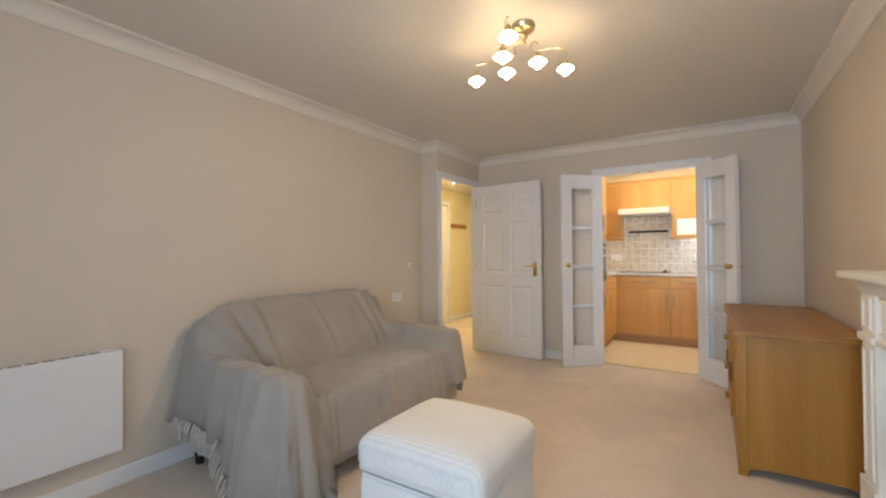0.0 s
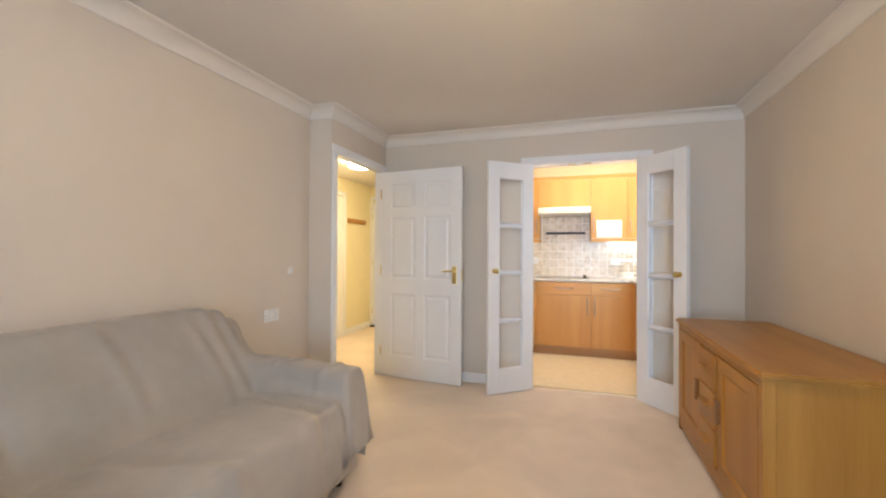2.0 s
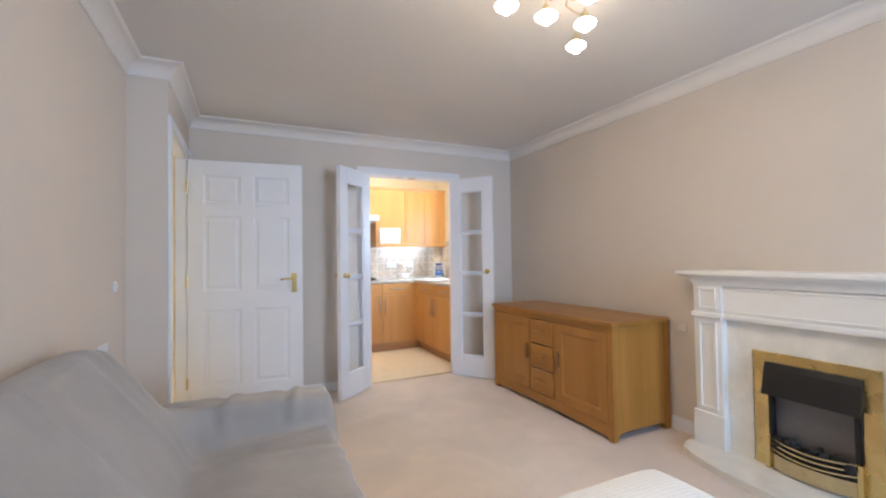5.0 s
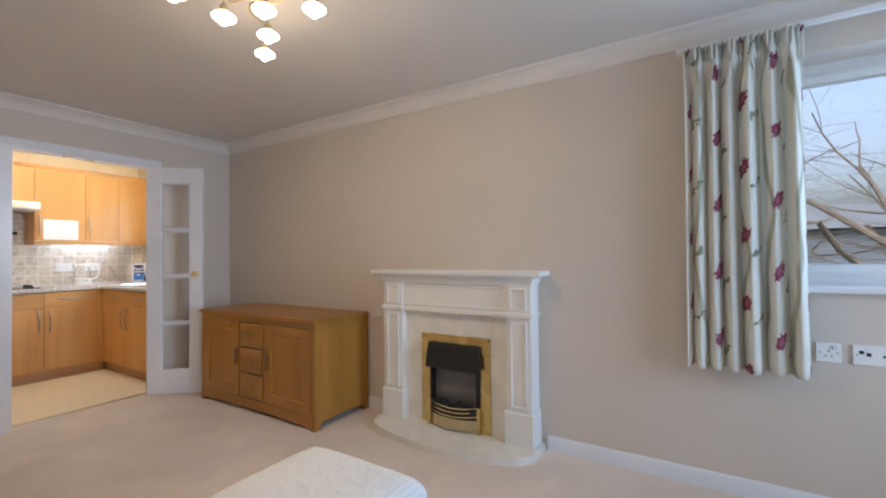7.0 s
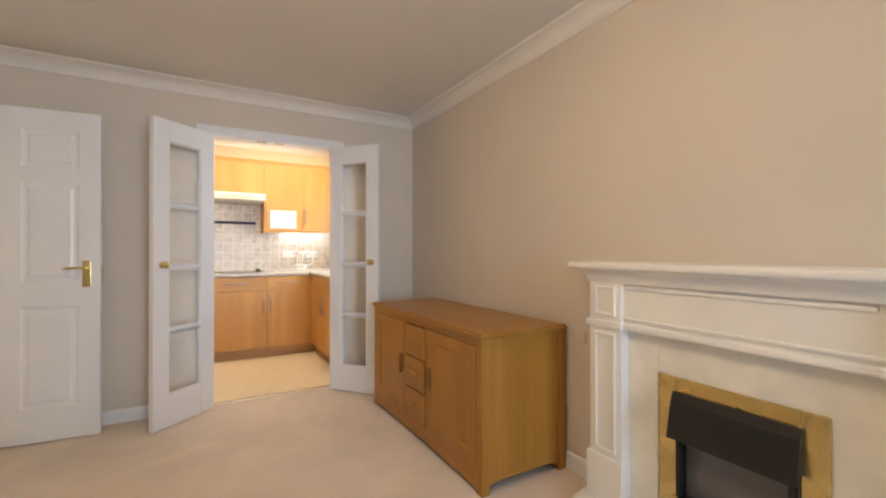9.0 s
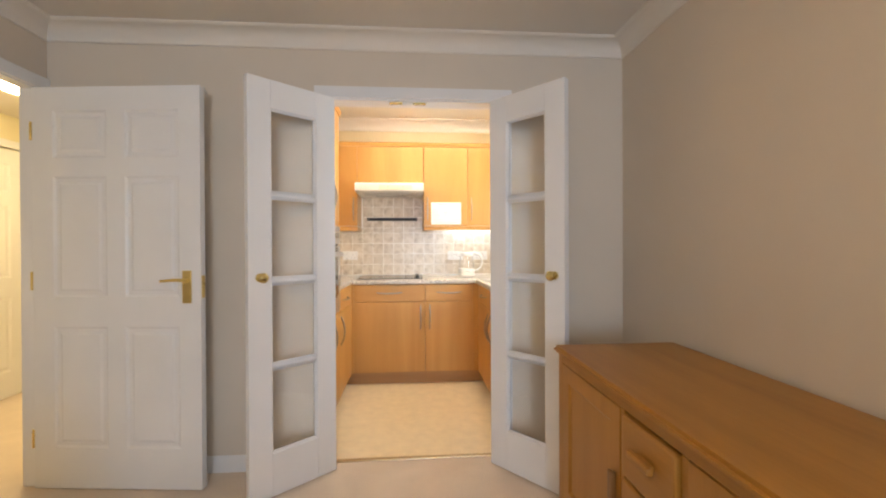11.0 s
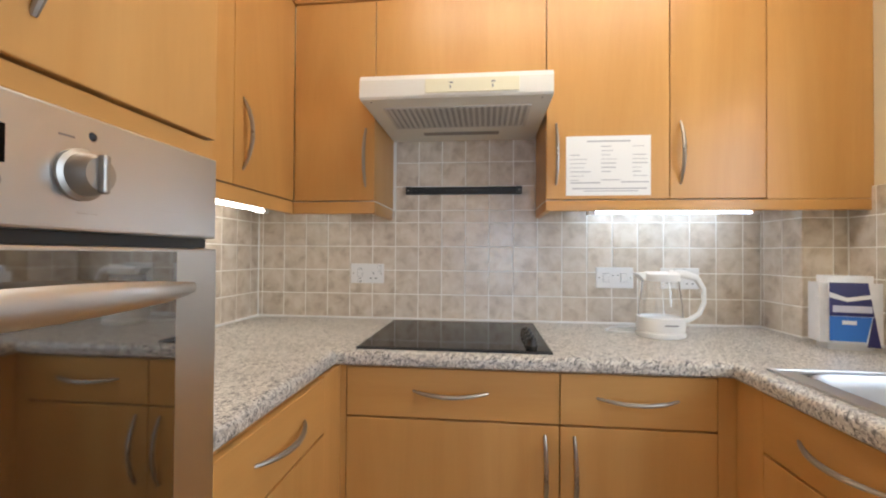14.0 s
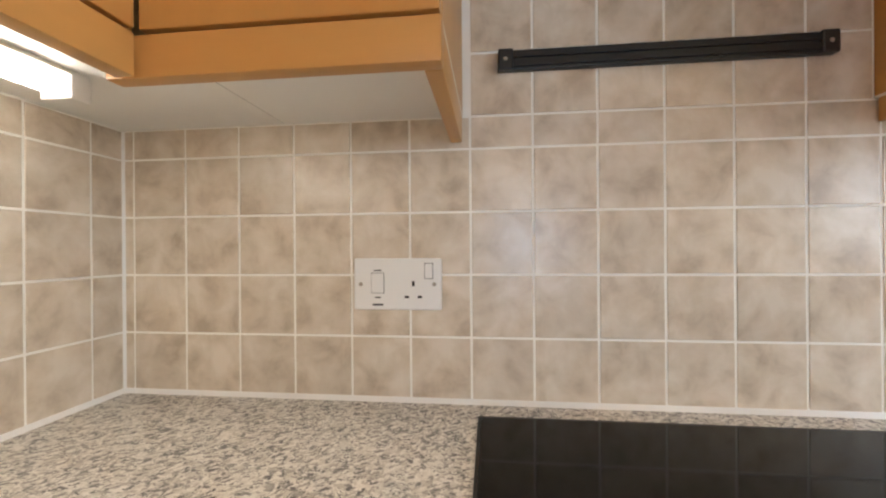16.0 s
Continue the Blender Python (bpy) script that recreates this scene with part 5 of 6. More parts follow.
# ---- kitchen: cooker hood ----
hood = thing("cooker_hood", pose(-1.037, 6.078, 1.682), "white slimline cooker hood with grey slatted filter", "cooker hood")
HW, HD = 0.603, KB - 0.010 - 6.078
side = [(0.0, 0.006), (0.0, 0.058), (0.012, 0.076), (0.20, 0.083), (HD, 0.083), (HD, 0.0), (0.05, 0.0), (0.006, 0.0)]
part("body", prism(side, "x", 0.0, HW), "hoodwhite", hood)
part("control_band", block(0.21, 0.50, -0.004, 0.001, 0.012, 0.056, 0.002), "cream", hood, "cream sliding control band")
for x in (0.285, 0.415):
    part("mark", block(x, x + 0.012, -0.0048, -0.0035, 0.040, 0.044), "ink", hood)
    part("mark", block(x + 0.002, x + 0.006, -0.0048, -0.0035, 0.024, 0.034), "ink", hood)
filt = part("filter_frame", boxes((0.055, 0.545, 0.085, 0.095, -0.003, 0.0), (0.055, 0.545, 0.30, 0.31, -0.003, 0.0), (0.055, 0.065, 0.095, 0.30, -0.003, 0.0), (0.535, 0.545, 0.095, 0.30, -0.003, 0.0)), "slat", hood, "grey filter grille frame")
part("filter_back", block(0.065, 0.535, 0.095, 0.30, -0.0012, -0.0004), plain("filter_mesh", (0.36, 0.35, 0.33), 0.8, vary=0.1, fine=900, bump=0.3), filt, "grey filter mesh")
for i in range(23):
    x = 0.070 + i * 0.0202
    part("slat", block(x, x + 0.0085, 0.095, 0.30, -0.005, -0.001), "slat", filt)
for i in range(9):
    y = 0.112 + i * 0.0215
    part("cross_bar", block(0.066, 0.534, y, y + 0.0022, -0.0026, -0.001), "slat", filt)
part("lamp_slot", block(0.15, 0.45, 0.375, 0.410, -0.002, 0.0005), plain("lamp_cover", (0.30, 0.28, 0.25), 0.5), hood, "grey lamp cover")
for x in (0.03, 0.573):
    part("screw", moved(lathe([(0, -0.0015), (0.003, -0.001), (0.0035, 0)], 10), pose(x, 0.03, 0.0)), "ink", hood)

# ---- kitchen: hob, rail, notice, sockets ----
hob = thing("ceramic_hob", pose(-1.012, 6.010, WT1), "black ceramic glass hob with four side knobs", "hob")
part("glass_top", block(0.0, 0.562, 0.0, 0.505, 0.0, 0.007, 0.003), "hobglass", hob)
part("rim", boxes((-0.004, 0.566, -0.004, 0.0, 0.0, 0.006), (-0.004, 0.566, 0.505, 0.509, 0.0, 0.006), (-0.004, 0.0, 0.0, 0.505, 0.0, 0.006), (0.562, 0.566, 0.0, 0.505, 0.0, 0.006)), "blackmetal", hob)
for i in range(4):
    k = part("knob", moved(lathe([(0, 0.022), (0.013, 0.022), (0.016, 0.018), (0.018, 0.004), (0.021, 0.0)], 18), pose(0.515, 0.08 + 0.058 * i, 0.007)), "black", hob, "black plastic hob knob", True)
    part("grip", block(0.512, 0.518, 0.062 + 0.058 * i, 0.098 + 0.058 * i, 0.026, 0.034, 0.002), "black", k)

rail = thing("magnetic_knife_rail", pose(-0.982, KB - 0.008, 1.467), "black wall-mounted magnetic knife rail", "knife rail")
part("backing", block(0.0, 0.496, -0.012, 0.0, -0.016, 0.016, 0.002), "black", rail)
for z in (-0.007, 0.007):
    part("magnet_bar", block(0.024, 0.472, -0.016, -0.012, z - 0.004, z + 0.004, 0.001), "blackmetal", rail)
for x in (0.0, 0.472):
    part("end_cap", block(x, x + 0.024, -0.018, -0.010, -0.017, 0.017, 0.003), "black", rail)
screws(rail, ((0.012, 0.0), (0.484, 0.0)), -0.018)

faded = plain("faded_print", (0.46, 0.46, 0.49), 0.7, bump=0)
note = thing("notice", pose(-0.360, WFY - 0.0182, 1.400), "white printed instruction sheet stuck on a cupboard door", "notice")
part("sheet", block(0.0, 0.282, -0.0012, 0.0, 0.0, 0.206), "paper", note)
rr = random.Random(2)
lines = [(0.07, 0.215, 0.185, 0.005)]
for col, wd in ((0.012, 0.062), (0.118, 0.045), (0.222, 0.045)):
    for i in range(9):
        if rr.random() < 0.9:
            z = 0.168 - i * 0.0145
            lines.append((col, col + wd * rr.uniform(0.5, 1.15), z, 0.002 if rr.random() < 0.7 else 0.003))
lines += [(0.015, 0.115, 0.042, 0.004), (0.12, 0.18, 0.052, 0.003), (0.185, 0.275, 0.044, 0.004), (0.02, 0.27, 0.022, 0.004), (0.06, 0.24, 0.014, 0.003)]
for a, b, z, h in lines:
    part("text_line", block(a, min(b, 0.276), -0.0016, -0.001, z, z + h), faded, note)

tile_face = KB - 0.008
bead = thing("sealant_bead", pose(0, 0, WT1), "white silicone bead along the worktop edge", "sealant")
part("run", prism([(KB - 0.017, 0.0), (KB - 0.008, 0.0), (KB - 0.008, 0.008)], "x", KL + 0.01, 0.457), "plastic", bead)
part("run", prism([(KL + 0.017, 0.0), (KL + 0.008, 0.0), (KL + 0.008, 0.008)], "y", 5.412, KB - 0.01), "plastic", bead)
part("run", prism([(KR - 0.017, 0.0), (KR - 0.008, 0.0), (KR - 0.008, 0.008)], "y", KF + 0.02, 6.36), "plastic", bead)
part("corner_run", prism([(KL + 0.008, KB - 0.008), (KL + 0.014, KB - 0.008), (KL + 0.008, KB - 0.014)], "z", 0.0, WZ0 - WT1 - 0.002), "plastic", bead)
wall_plate("cooker_switch", pose(-1.150, tile_face, 1.108), 0.148, 0.086, "white cooker switch plate with a socket", sockets=((0.027, -0.010),), rockers=((-0.033, 0.002, 0.010, 0.016), (0.053, 0.022, 0.006, 0.012)), slots=((-0.033, 0.023, 0.006, 0.001), (-0.033, -0.022, 0.005, 0.001), (-0.033, -0.034, 0.009, 0.0015)))
wall_plate("switched_spurs", pose(-0.108, tile_face, 1.102), 0.148, 0.086, "white double switched spur plate behind the kettle", rockers=((-0.035, 0.0, 0.011, 0.017), (0.035, 0.0, 0.011, 0.017)), slots=((-0.008, 0.01, 0.003, 0.002), (0.012, 0.01, 0.003, 0.002)))
wall_plate("wall_socket", pose(0.147, tile_face, 1.102), 0.148, 0.086, "white double socket on the tiled wall", sockets=((-0.037, -0.010), (0.037, -0.010)), rockers=((-0.020, 0.026, 0.006, 0.010), (0.020, 0.026, 0.006, 0.010)))
wall_plate("wall_socket", pose(KL + 0.008, 5.885, 1.125, 0, 0, 90), 0.148, 0.086, "white double socket beside the oven", sockets=((-0.037, -0.010), (0.037, -0.010)), rockers=((-0.020, 0.026, 0.006, 0.010), (0.020, 0.026, 0.006, 0.010)))


# ---- kitchen: kettle, kitchen roll, sink, tap ----
def kettle():
    ob = thing("glass_kettle", pose(-0.022, 6.345, WT1, 0, 0, 4), "clear glass electric kettle with white base and handle", "kettle")
    part("power_base", lathe([(0, 0), (0.078, 0), (0.082, 0.004), (0.082, 0.014), (0.074, 0.020), (0, 0.020)], 36), "plastic", ob, "round white power base", True)
    part("lower_band", lathe([(0, 0.021), (0.078, 0.021), (0.081, 0.028), (0.079, 0.066), (0.074, 0.068), (0.070, 0.060), (0, 0.058)], 36), "plastic", ob, "white plastic lower band", True)
    j = part("glass_body", lathe([(0.074, 0.064), (0.072, 0.10), (0.064, 0.16), (0.060, 0.195), (0.0572, 0.195), (0.061, 0.16), (0.069, 0.10), (0.071, 0.068)], 36), "pane", ob, "clear glass jug body", True)
    j.visible_shadow = False
    part("lid", lathe([(0.062, 0.190), (0.064, 0.196), (0.062, 0.214), (0.050, 0.221), (0, 0.223)], 36), "plastic", ob, "white plastic lid collar", True)
    part("spout", prism([(-0.092, 0.216), (-0.040, 0.219), (-0.040, 0.192), (-0.064, 0.192)], "y", -0.022, 0.022), "plastic", ob, "white pouring spout")
    pts = [(0.03, 0, 0.213), (0.080, 0, 0.214), (0.128, 0, 0.200), (0.152, 0, 0.162), (0.154, 0, 0.115), (0.138, 0, 0.078), (0.108, 0, 0.058), (0.070, 0, 0.046)]
    part("handle", tube(pts, [0.014, 0.014, 0.012, 0.010, 0.009, 0.009, 0.009, 0.009], 12, 0.85, up=Vector((0, 1, 0))), "plastic", ob, "curved white handle", True)
    part("mark", block(-0.022, 0.022, -0.0822, -0.079, 0.044, 0.048), "ink", ob)
    cord = [(-0.07, 0.02, 0.006), (-0.13, 0.03, 0.005), (-0.17, 0.075, 0.005), (-0.13, 0.13, 0.005), (-0.05, 0.16, 0.005), (0.06, 0.18, 0.006), (0.12, 0.20, 0.05)]
    part("cord", tube(cord, 0.0032, 6), "plastic", ob, "thin white power cord", True)
    ob.scale = (0.98, 0.98, 1.02)
    return ob


kettle()


def roll_pack():
    ob = thing("kitchen_towel_pack", pose(0.470, 6.215, WT1, 0, 0, -12), "white and blue wrapped paper towel pack on the worktop", "paper towels")
    w, d, h = 0.155, 0.11, 0.225
    bm = bmesh.new()
    box(bm, -w / 2, w / 2, -d / 2, d / 2, 0, h)
    bmesh.ops.bevel(bm, geom=bm.edges[:], offset=0.022, segments=4, affect="EDGES")
    part("wrapper", bm, plain("white_film", (0.80, 0.81, 0.83), 0.25, vary=0.05, scale=20, fine=40, bump=0.25, depth=0.004), ob, "crinkled white plastic wrapper", True)
    blue, navy, sky_b = plain("print_blue", (0.03, 0.16, 0.55), 0.3, bump=0), plain("print_navy", (0.02, 0.02, 0.12), 0.3, bump=0), plain("print_white", (0.8, 0.8, 0.82), 0.3, bump=0)
    y = -d / 2 - 0.0008
    def patch(name, pts, m):
        part(name, prism(pts, "y", y - 0.0008, y + 0.002), m, ob)
    patch("print_upper", [(-0.062, 0.105), (0.045, 0.105), (0.030, 0.205), (-0.062, 0.205)], navy)
    patch("print_lower", [(-0.062, 0.030), (0.025, 0.030), (0.040, 0.104), (-0.062, 0.104)], blue)
    patch("print_edge", [(0.028, 0.015), (0.060, 0.015), (0.052, 0.060), (0.046, 0.104), (0.042, 0.104)], navy)
    y -= 0.0012
    patch("print_swoosh", [(-0.062, 0.160), (-0.02, 0.148), (0.036, 0.158), (0.035, 0.170), (-0.02, 0.160), (-0.062, 0.176)], sky_b)
    patch("print_band", [(-0.055, 0.116), (0.040, 0.116), (0.038, 0.136), (-0.055, 0.136)], plain("print_grey", (0.55, 0.55, 0.66), 0.3, bump=0))
    patch("print_flash", [(-0.032, 0.080), (0.002, 0.080), (0.002, 0.092), (-0.032, 0.092)], sky_b)
    return ob


roll_pack()


def sink():
    ob = thing("inset_sink", pose(0, 0, WT1), "stainless steel inset sink with single bowl and drainer", "sink")
    x0, x1, y0, y1 = 0.062, 0.535, 4.965, 5.915
    b0, b1, c0, c1 = SB[0] + 0.004, SB[1] - 0.004, SB[2] + 0.004, SB[3] - 0.004
    t = 0.003
    bm = boxes((x0, b0, y0, y1, 0, t), (b1, x1, y0, y1, 0, t), (b0, b1, y0, c0, 0, t), (b0, b1, c1, y1, 0, t))
    part("deck", bm, "steel", ob)
    part("raised_rim", joined(block(x0 - 0.004, x0 + 0.006, y0, y1, 0, 0.006, 0.002), block(x1 - 0.006, x1 + 0.004, y0, y1, 0, 0.006, 0.002), block(x0, x1, y0 - 0.004, y0 + 0.006, 0, 0.006, 0.002), block(x0, x1, y1 - 0.006, y1 + 0.004, 0, 0.006, 0.002)), "steel", ob)
    # bowl: rounded rectangle rings
    bm = bmesh.new()
    cx, cy, hw, hd = (b0 + b1) / 2, (c0 + c1) / 2, (b1 - b0) / 2, (c1 - c0) / 2
    rings = []
    for inset, z in ((0.0, t), (0.004, -0.004), (0.010, -0.03), (0.016, -0.13), (0.03, -0.152), (0.06, -0.160), (0.13, -0.164)):
        ring = []
        for i in range(40):
            a = 2 * math.pi * i / 40
            e = 0.30
            ring.append(bm.verts.new((cx + (hw - inset) * math.copysign(abs(math.cos(a)) ** e, math.cos(a)), cy + (hd - inset) * math.copysign(abs(math.sin(a)) ** e, math.sin(a)), z)))
        rings.append(ring)
    for p, q in zip(rings, rings[1:]):
        for i in range(40):
            bm.faces.new([p[i], p[(i + 1) % 40], q[(i + 1) % 40], q[i]])
    bm.faces.new(rings[-1])
    part("bowl", bm, "satinsteel", ob, "deep rounded steel bowl", True)
    for i in range(15):
        x = 0.105 + i * 0.0265
        part("drainer_rib", tube([(x, 5.03, t), (x, 5.05, t + 0.003), (x, 5.40, t + 0.003), (x, 5.42, t)], 0.0045, 8, 0.35), "steel", ob, "", True)
    part("waste", moved(lathe([(0, 0.002), (0.02, 0.002), (0.034, 0.0), (0.036, -0.002)], 20), pose(cx, cy, -0.163)), "chrome", ob, "", True)
    return ob


sink()
tap = thing("mixer_tap", pose(0.478, 5.495, WT1 + 0.003), "chrome single-lever kitchen mixer tap", "tap")
part("body", lathe([(0, 0), (0.027, 0), (0.027, 0.006), (0.023, 0.010), (0.023, 0.095), (0.021, 0.112), (0.012, 0.120), (0, 0.121)], 24), "chrome", tap, "", True)
part("spout", tube([(-0.005, 0.01, 0.060), (-0.03, 0.06, 0.10), (-0.066, 0.135, 0.140), (-0.085, 0.175, 0.160), (-0.092, 0.195, 0.165), (-0.096, 0.208, 0.158), (-0.097, 0.212, 0.145)], [0.011, 0.0105, 0.010, 0.010, 0.011, 0.011, 0.011], 12), "chrome", tap, "long slanted chrome spout", True)
part("lever", tube([(0, 0, 0.118), (-0.012, 0.03, 0.135), (-0.03, 0.075, 0.150), (-0.038, 0.095, 0.154)], [0.012, 0.009, 0.007, 0.005], 10, 0.7), "chrome", tap, "flat chrome lever", True)
plug = thing("sink_plug", pose(0.572, 5.90, WT1, 0, 0, 20), "small black rubber sink plug on the worktop", "sink plug")
part("stopper", block(-0.022, 0.022, -0.012, 0.012, 0, 0.018, 0.005), "black", plug)

kl = thing("kitchen_ceiling_light", pose(-0.35, 5.66, ZK), "long lit fluorescent kitchen ceiling light", "ceiling light")
part("housing", block(-0.64, 0.64, -0.045, 0.045, -0.03, 0.0, 0.005), "plastic", kl)
dome = [(-0.05 * math.cos(math.pi * i / 12), -0.03 - 0.045 * math.sin(math.pi * i / 12)) for i in range(13)]
part("diffuser", prism(dome, "x", -0.62, 0.62), emitter("kitchen_glow", (1.0, 0.88, 0.70), 22), kl, "glowing opal diffuser", True)


# ---- windows ----
def upvc_window(name, m, w, h, split, label, fr=0.055):
    """Local x along the wall, y out of the room, z up from the sill."""
    ob = thing(name, m, label, "window", "", "structure")
    part("window_frame", boxes((0, fr, 0, 0.06, 0, h), (w - fr, w, 0, 0.06, 0, h), (fr, w - fr, 0, 0.06, 0, fr), (fr, w - fr, 0, 0.06, h - fr, h)), "plastic", ob)
    xs = [fr] + [fr + (w - 2 * fr) * s for s in split] + [w - fr]
    for a, b in zip(xs, xs[1:]):
        s = 0.042
        part("sash", boxes((a, a + s, -0.012, 0.045, fr, h - fr), (b - s, b, -0.012, 0.045, fr, h - fr), (a + s, b - s, -0.012, 0.045, fr, fr + s), (a + s, b - s, -0.012, 0.045, h - fr - s, h - fr)), "plastic", ob)
        p = part("pane", block(a + s, b - s, 0.012, 0.016, fr + s, h - fr - s), "pane", ob, "clear glass pane")
        p.visible_shadow = False
    return ob


upvc_window("window_1", pose(XR + 0.17, WIN[1], WIN[2], 0, 0, -90), WIN[1] - WIN[0], WIN[3] - WIN[2], (0.5,), "white plastic-framed living room window")
structure("window_sill_1", block(XR - 0.035, XR + 0.18, WIN[0] - 0.03, WIN[1] + 0.03, WIN[2] - 0.028, WIN[2] + 0.002, 0.008), "white", "white painted window board", "window sill")
sw = upvc_window("window_3", pose(SWIN[1], YS - 0.12, SWIN[2], 0, 0, 180), SWIN[1] - SWIN[0], SWIN[3] - SWIN[2], (0.5,), "white plastic-framed glazed balcony doors")
upvc_window("window_2", pose(KR + 0.22, KWIN[1], KWIN[2], 0, 0, -90), KWIN[1] - KWIN[0], KWIN[3] - KWIN[2], (), "white plastic-framed kitchen window")
structure("window_sill_2", block(KR - 0.006, KR + 0.22, KWIN[0] + 0.002, KWIN[1] - 0.002, KWIN[2] + 0.001, KWIN[2] + 0.012, 0.002), "tile", "tiled kitchen window sill", "window sill")

blind = thing("roman_blind", pose(KR - 0.005, 4.84, 0), "cream striped roman blind drawn up", "blind")
bl = plain("blind_fabric", (0.62, 0.56, 0.42), 0.9, vary=0.15, scale=40, fine=300, bump=0.2)
part("headrail", block(-0.03, 0.0, 0, 0.96, 2.06, 2.10, 0.003), "plastic", blind)
for i in range(4):
    z = 2.06 - 0.042 * i
    prof = [(-0.012, z), (-0.05 - 0.006 * i, z - 0.018), (-0.052 - 0.006 * i, z - 0.045), (-0.02, z - 0.055), (-0.008, z - 0.04)]
    part("fold", prism(prof, "y", 0.005, 0.955), bl, blind, "", True)


def curtain():
    m, nt, b = base("floral_curtain", 0.9, 0, (0.74, 0.70, 0.60), 0.1)
    uv = nt.nodes.new("ShaderNodeUVMap")
    uv.uv_map = "cloth"
    wave = noise_tex(nt, uv.outputs[0], 500, 2)

    sh = nt.nodes.new("ShaderNodeMapping")
    sep, cmb, mad = nt.nodes.new("ShaderNodeSeparateXYZ"), nt.nodes.new("ShaderNodeCombineXYZ"), nt.nodes.new("ShaderNodeMath")
    mad.operation, mad.inputs[1].default_value = "MULTIPLY_ADD", 0.5
    nt.links.new(uv.outputs[0], sh.inputs[0])
    nt.links.new(sh.outputs[0], sep.inputs[0])
    nt.links.new(sep.outputs[0], mad.inputs[0])
    nt.links.new(sep.outputs[1], mad.inputs[2])
    nt.links.new(sep.outputs[0], cmb.inputs[0])
    nt.links.new(mad.outputs[0], cmb.inputs[1])

    def mask(scale, thr, soft, rx, jitter, off, petals=0):
        mp = nt.nodes.new("ShaderNodeMapping")
        mp.inputs["Location"].default_value, mp.inputs["Scale"].default_value = off, rx
        nt.links.new(cmb.outputs[0], mp.inputs[0])
        n = nt.nodes.new("ShaderNodeTexNoise")
        n.inputs["Scale"].default_value = 30
        nt.links.new(uv.outputs[0], n.inputs["Vector"])
        ad = nt.nodes.new("ShaderNodeMix")
        ad.data_type, ad.blend_type = "RGBA", "LINEAR_LIGHT"
        ad.inputs[0].default_value = jitter
        nt.links.new(mp.outputs[0], ad.inputs[6])
        nt.links.new(n.outputs["Color"], ad.inputs[7])
        v = nt.nodes.new("ShaderNodeTexVoronoi")
        v.voronoi_dimensions = "2D"
        v.inputs["Scale"].default_value = scale
        v.inputs["Randomness"].default_value = 0.0
        nt.links.new(ad.outputs[2], v.inputs["Vector"])
        dist = v.outputs["Distance"]
        if petals:
            df = nt.nodes.new("ShaderNodeVectorMath")
            df.operation = "SUBTRACT"
            nt.links.new(ad.outputs[2], df.inputs[0])
            nt.links.new(v.outputs["Position"], df.inputs[1])
            sp = nt.nodes.new("ShaderNodeSeparateXYZ")
            nt.links.new(df.outputs[0], sp.inputs[0])
            last = None
            for op, two in (("ARCTAN2", None), ("MULTIPLY", petals), ("COSINE", None), ("MULTIPLY", -0.020 if petals > 2 else -0.075), ("ADD", dist)):
                mt = nt.nodes.new("ShaderNodeMath")
                mt.operation = op
                nt.links.new(last or sp.outputs[1], mt.inputs[0])
                if op == "ARCTAN2":
                    nt.links.new(sp.outputs[0], mt.inputs[1])
                elif op == "ADD":
                    nt.links.new(dist, mt.inputs[1])
                elif two:
                    mt.inputs[1].default_value = two
                last = mt.outputs[0]
            dist = last
        return ramp(nt, dist, [(thr, (1, 1, 1)), (thr + soft, (0, 0, 0))])
    def mixin(col, fac, c):
        x = nt.nodes.new("ShaderNodeMix")
        x.data_type = "RGBA"
        nt.links.new(fac, x.inputs[0])
        if isinstance(col, tuple):
            x.inputs[6].default_value = (*col, 1)
        else:
            nt.links.new(col, x.inputs[6])
        x.inputs[7].default_value = (*c, 1)
        return x.outputs[2]
    stem = nt.nodes.new("ShaderNodeTexWave")
    stem.inputs["Scale"].default_value, stem.inputs["Distortion"].default_value, stem.inputs["Detail Scale"].default_value = 1.2, 5.0, 1.2
    nt.links.new(uv.outputs[0], stem.inputs["Vector"])
    c = mixin((0.90, 0.88, 0.81), ramp(nt, stem.outputs["Fac"], [(0.965, (0, 0, 0)), (0.99, (1, 1, 1))]), (0.58, 0.57, 0.46))
    c = mixin(c, mask(3.1, 0.045, 0.02, (1.0, 1.0, 1), 0.05, (0.09, 0.12, 0), 2), (0.30, 0.33, 0.24))
    c = mixin(c, mask(3.1, 0.105, 0.015, (1, 1, 1), 0.03, (0, 0, 0), 9), (0.34, 0.08, 0.14))
    c = mixin(c, mask(3.1, 0.035, 0.04, (1, 1, 1), 0.012, (0, 0, 0)), (0.50, 0.20, 0.26))
    nt.links.new(c, b.inputs["Base Color"])
    thin = nt.nodes.new("ShaderNodeBsdfTranslucent")
    blend = nt.nodes.new("ShaderNodeMixShader")
    blend.inputs[0].default_value = 0.42
    nt.links.new(c, thin.inputs["Color"])
    nt.links.new(b.outputs[0], blend.inputs[1])
    nt.links.new(thin.outputs[0], blend.inputs[2])
    nt.links.new(blend.outputs[0], nt.nodes["Material Output"].inputs["Surface"])
    bumped(nt, b, wave, 0.2, 0.001)
    ob = thing("curtain", pose(XR - 0.085, 0, 0), "cream pinch-pleated curtain with red floral print", "curtain")
    y0, y1, z0, z1 = 0.140, 0.605, 0.63, 2.215
    nu, nv = 260, 48
    bm = bmesh.new()
    layer = bm.loops.layers.uv.new("cloth")
    rows = []
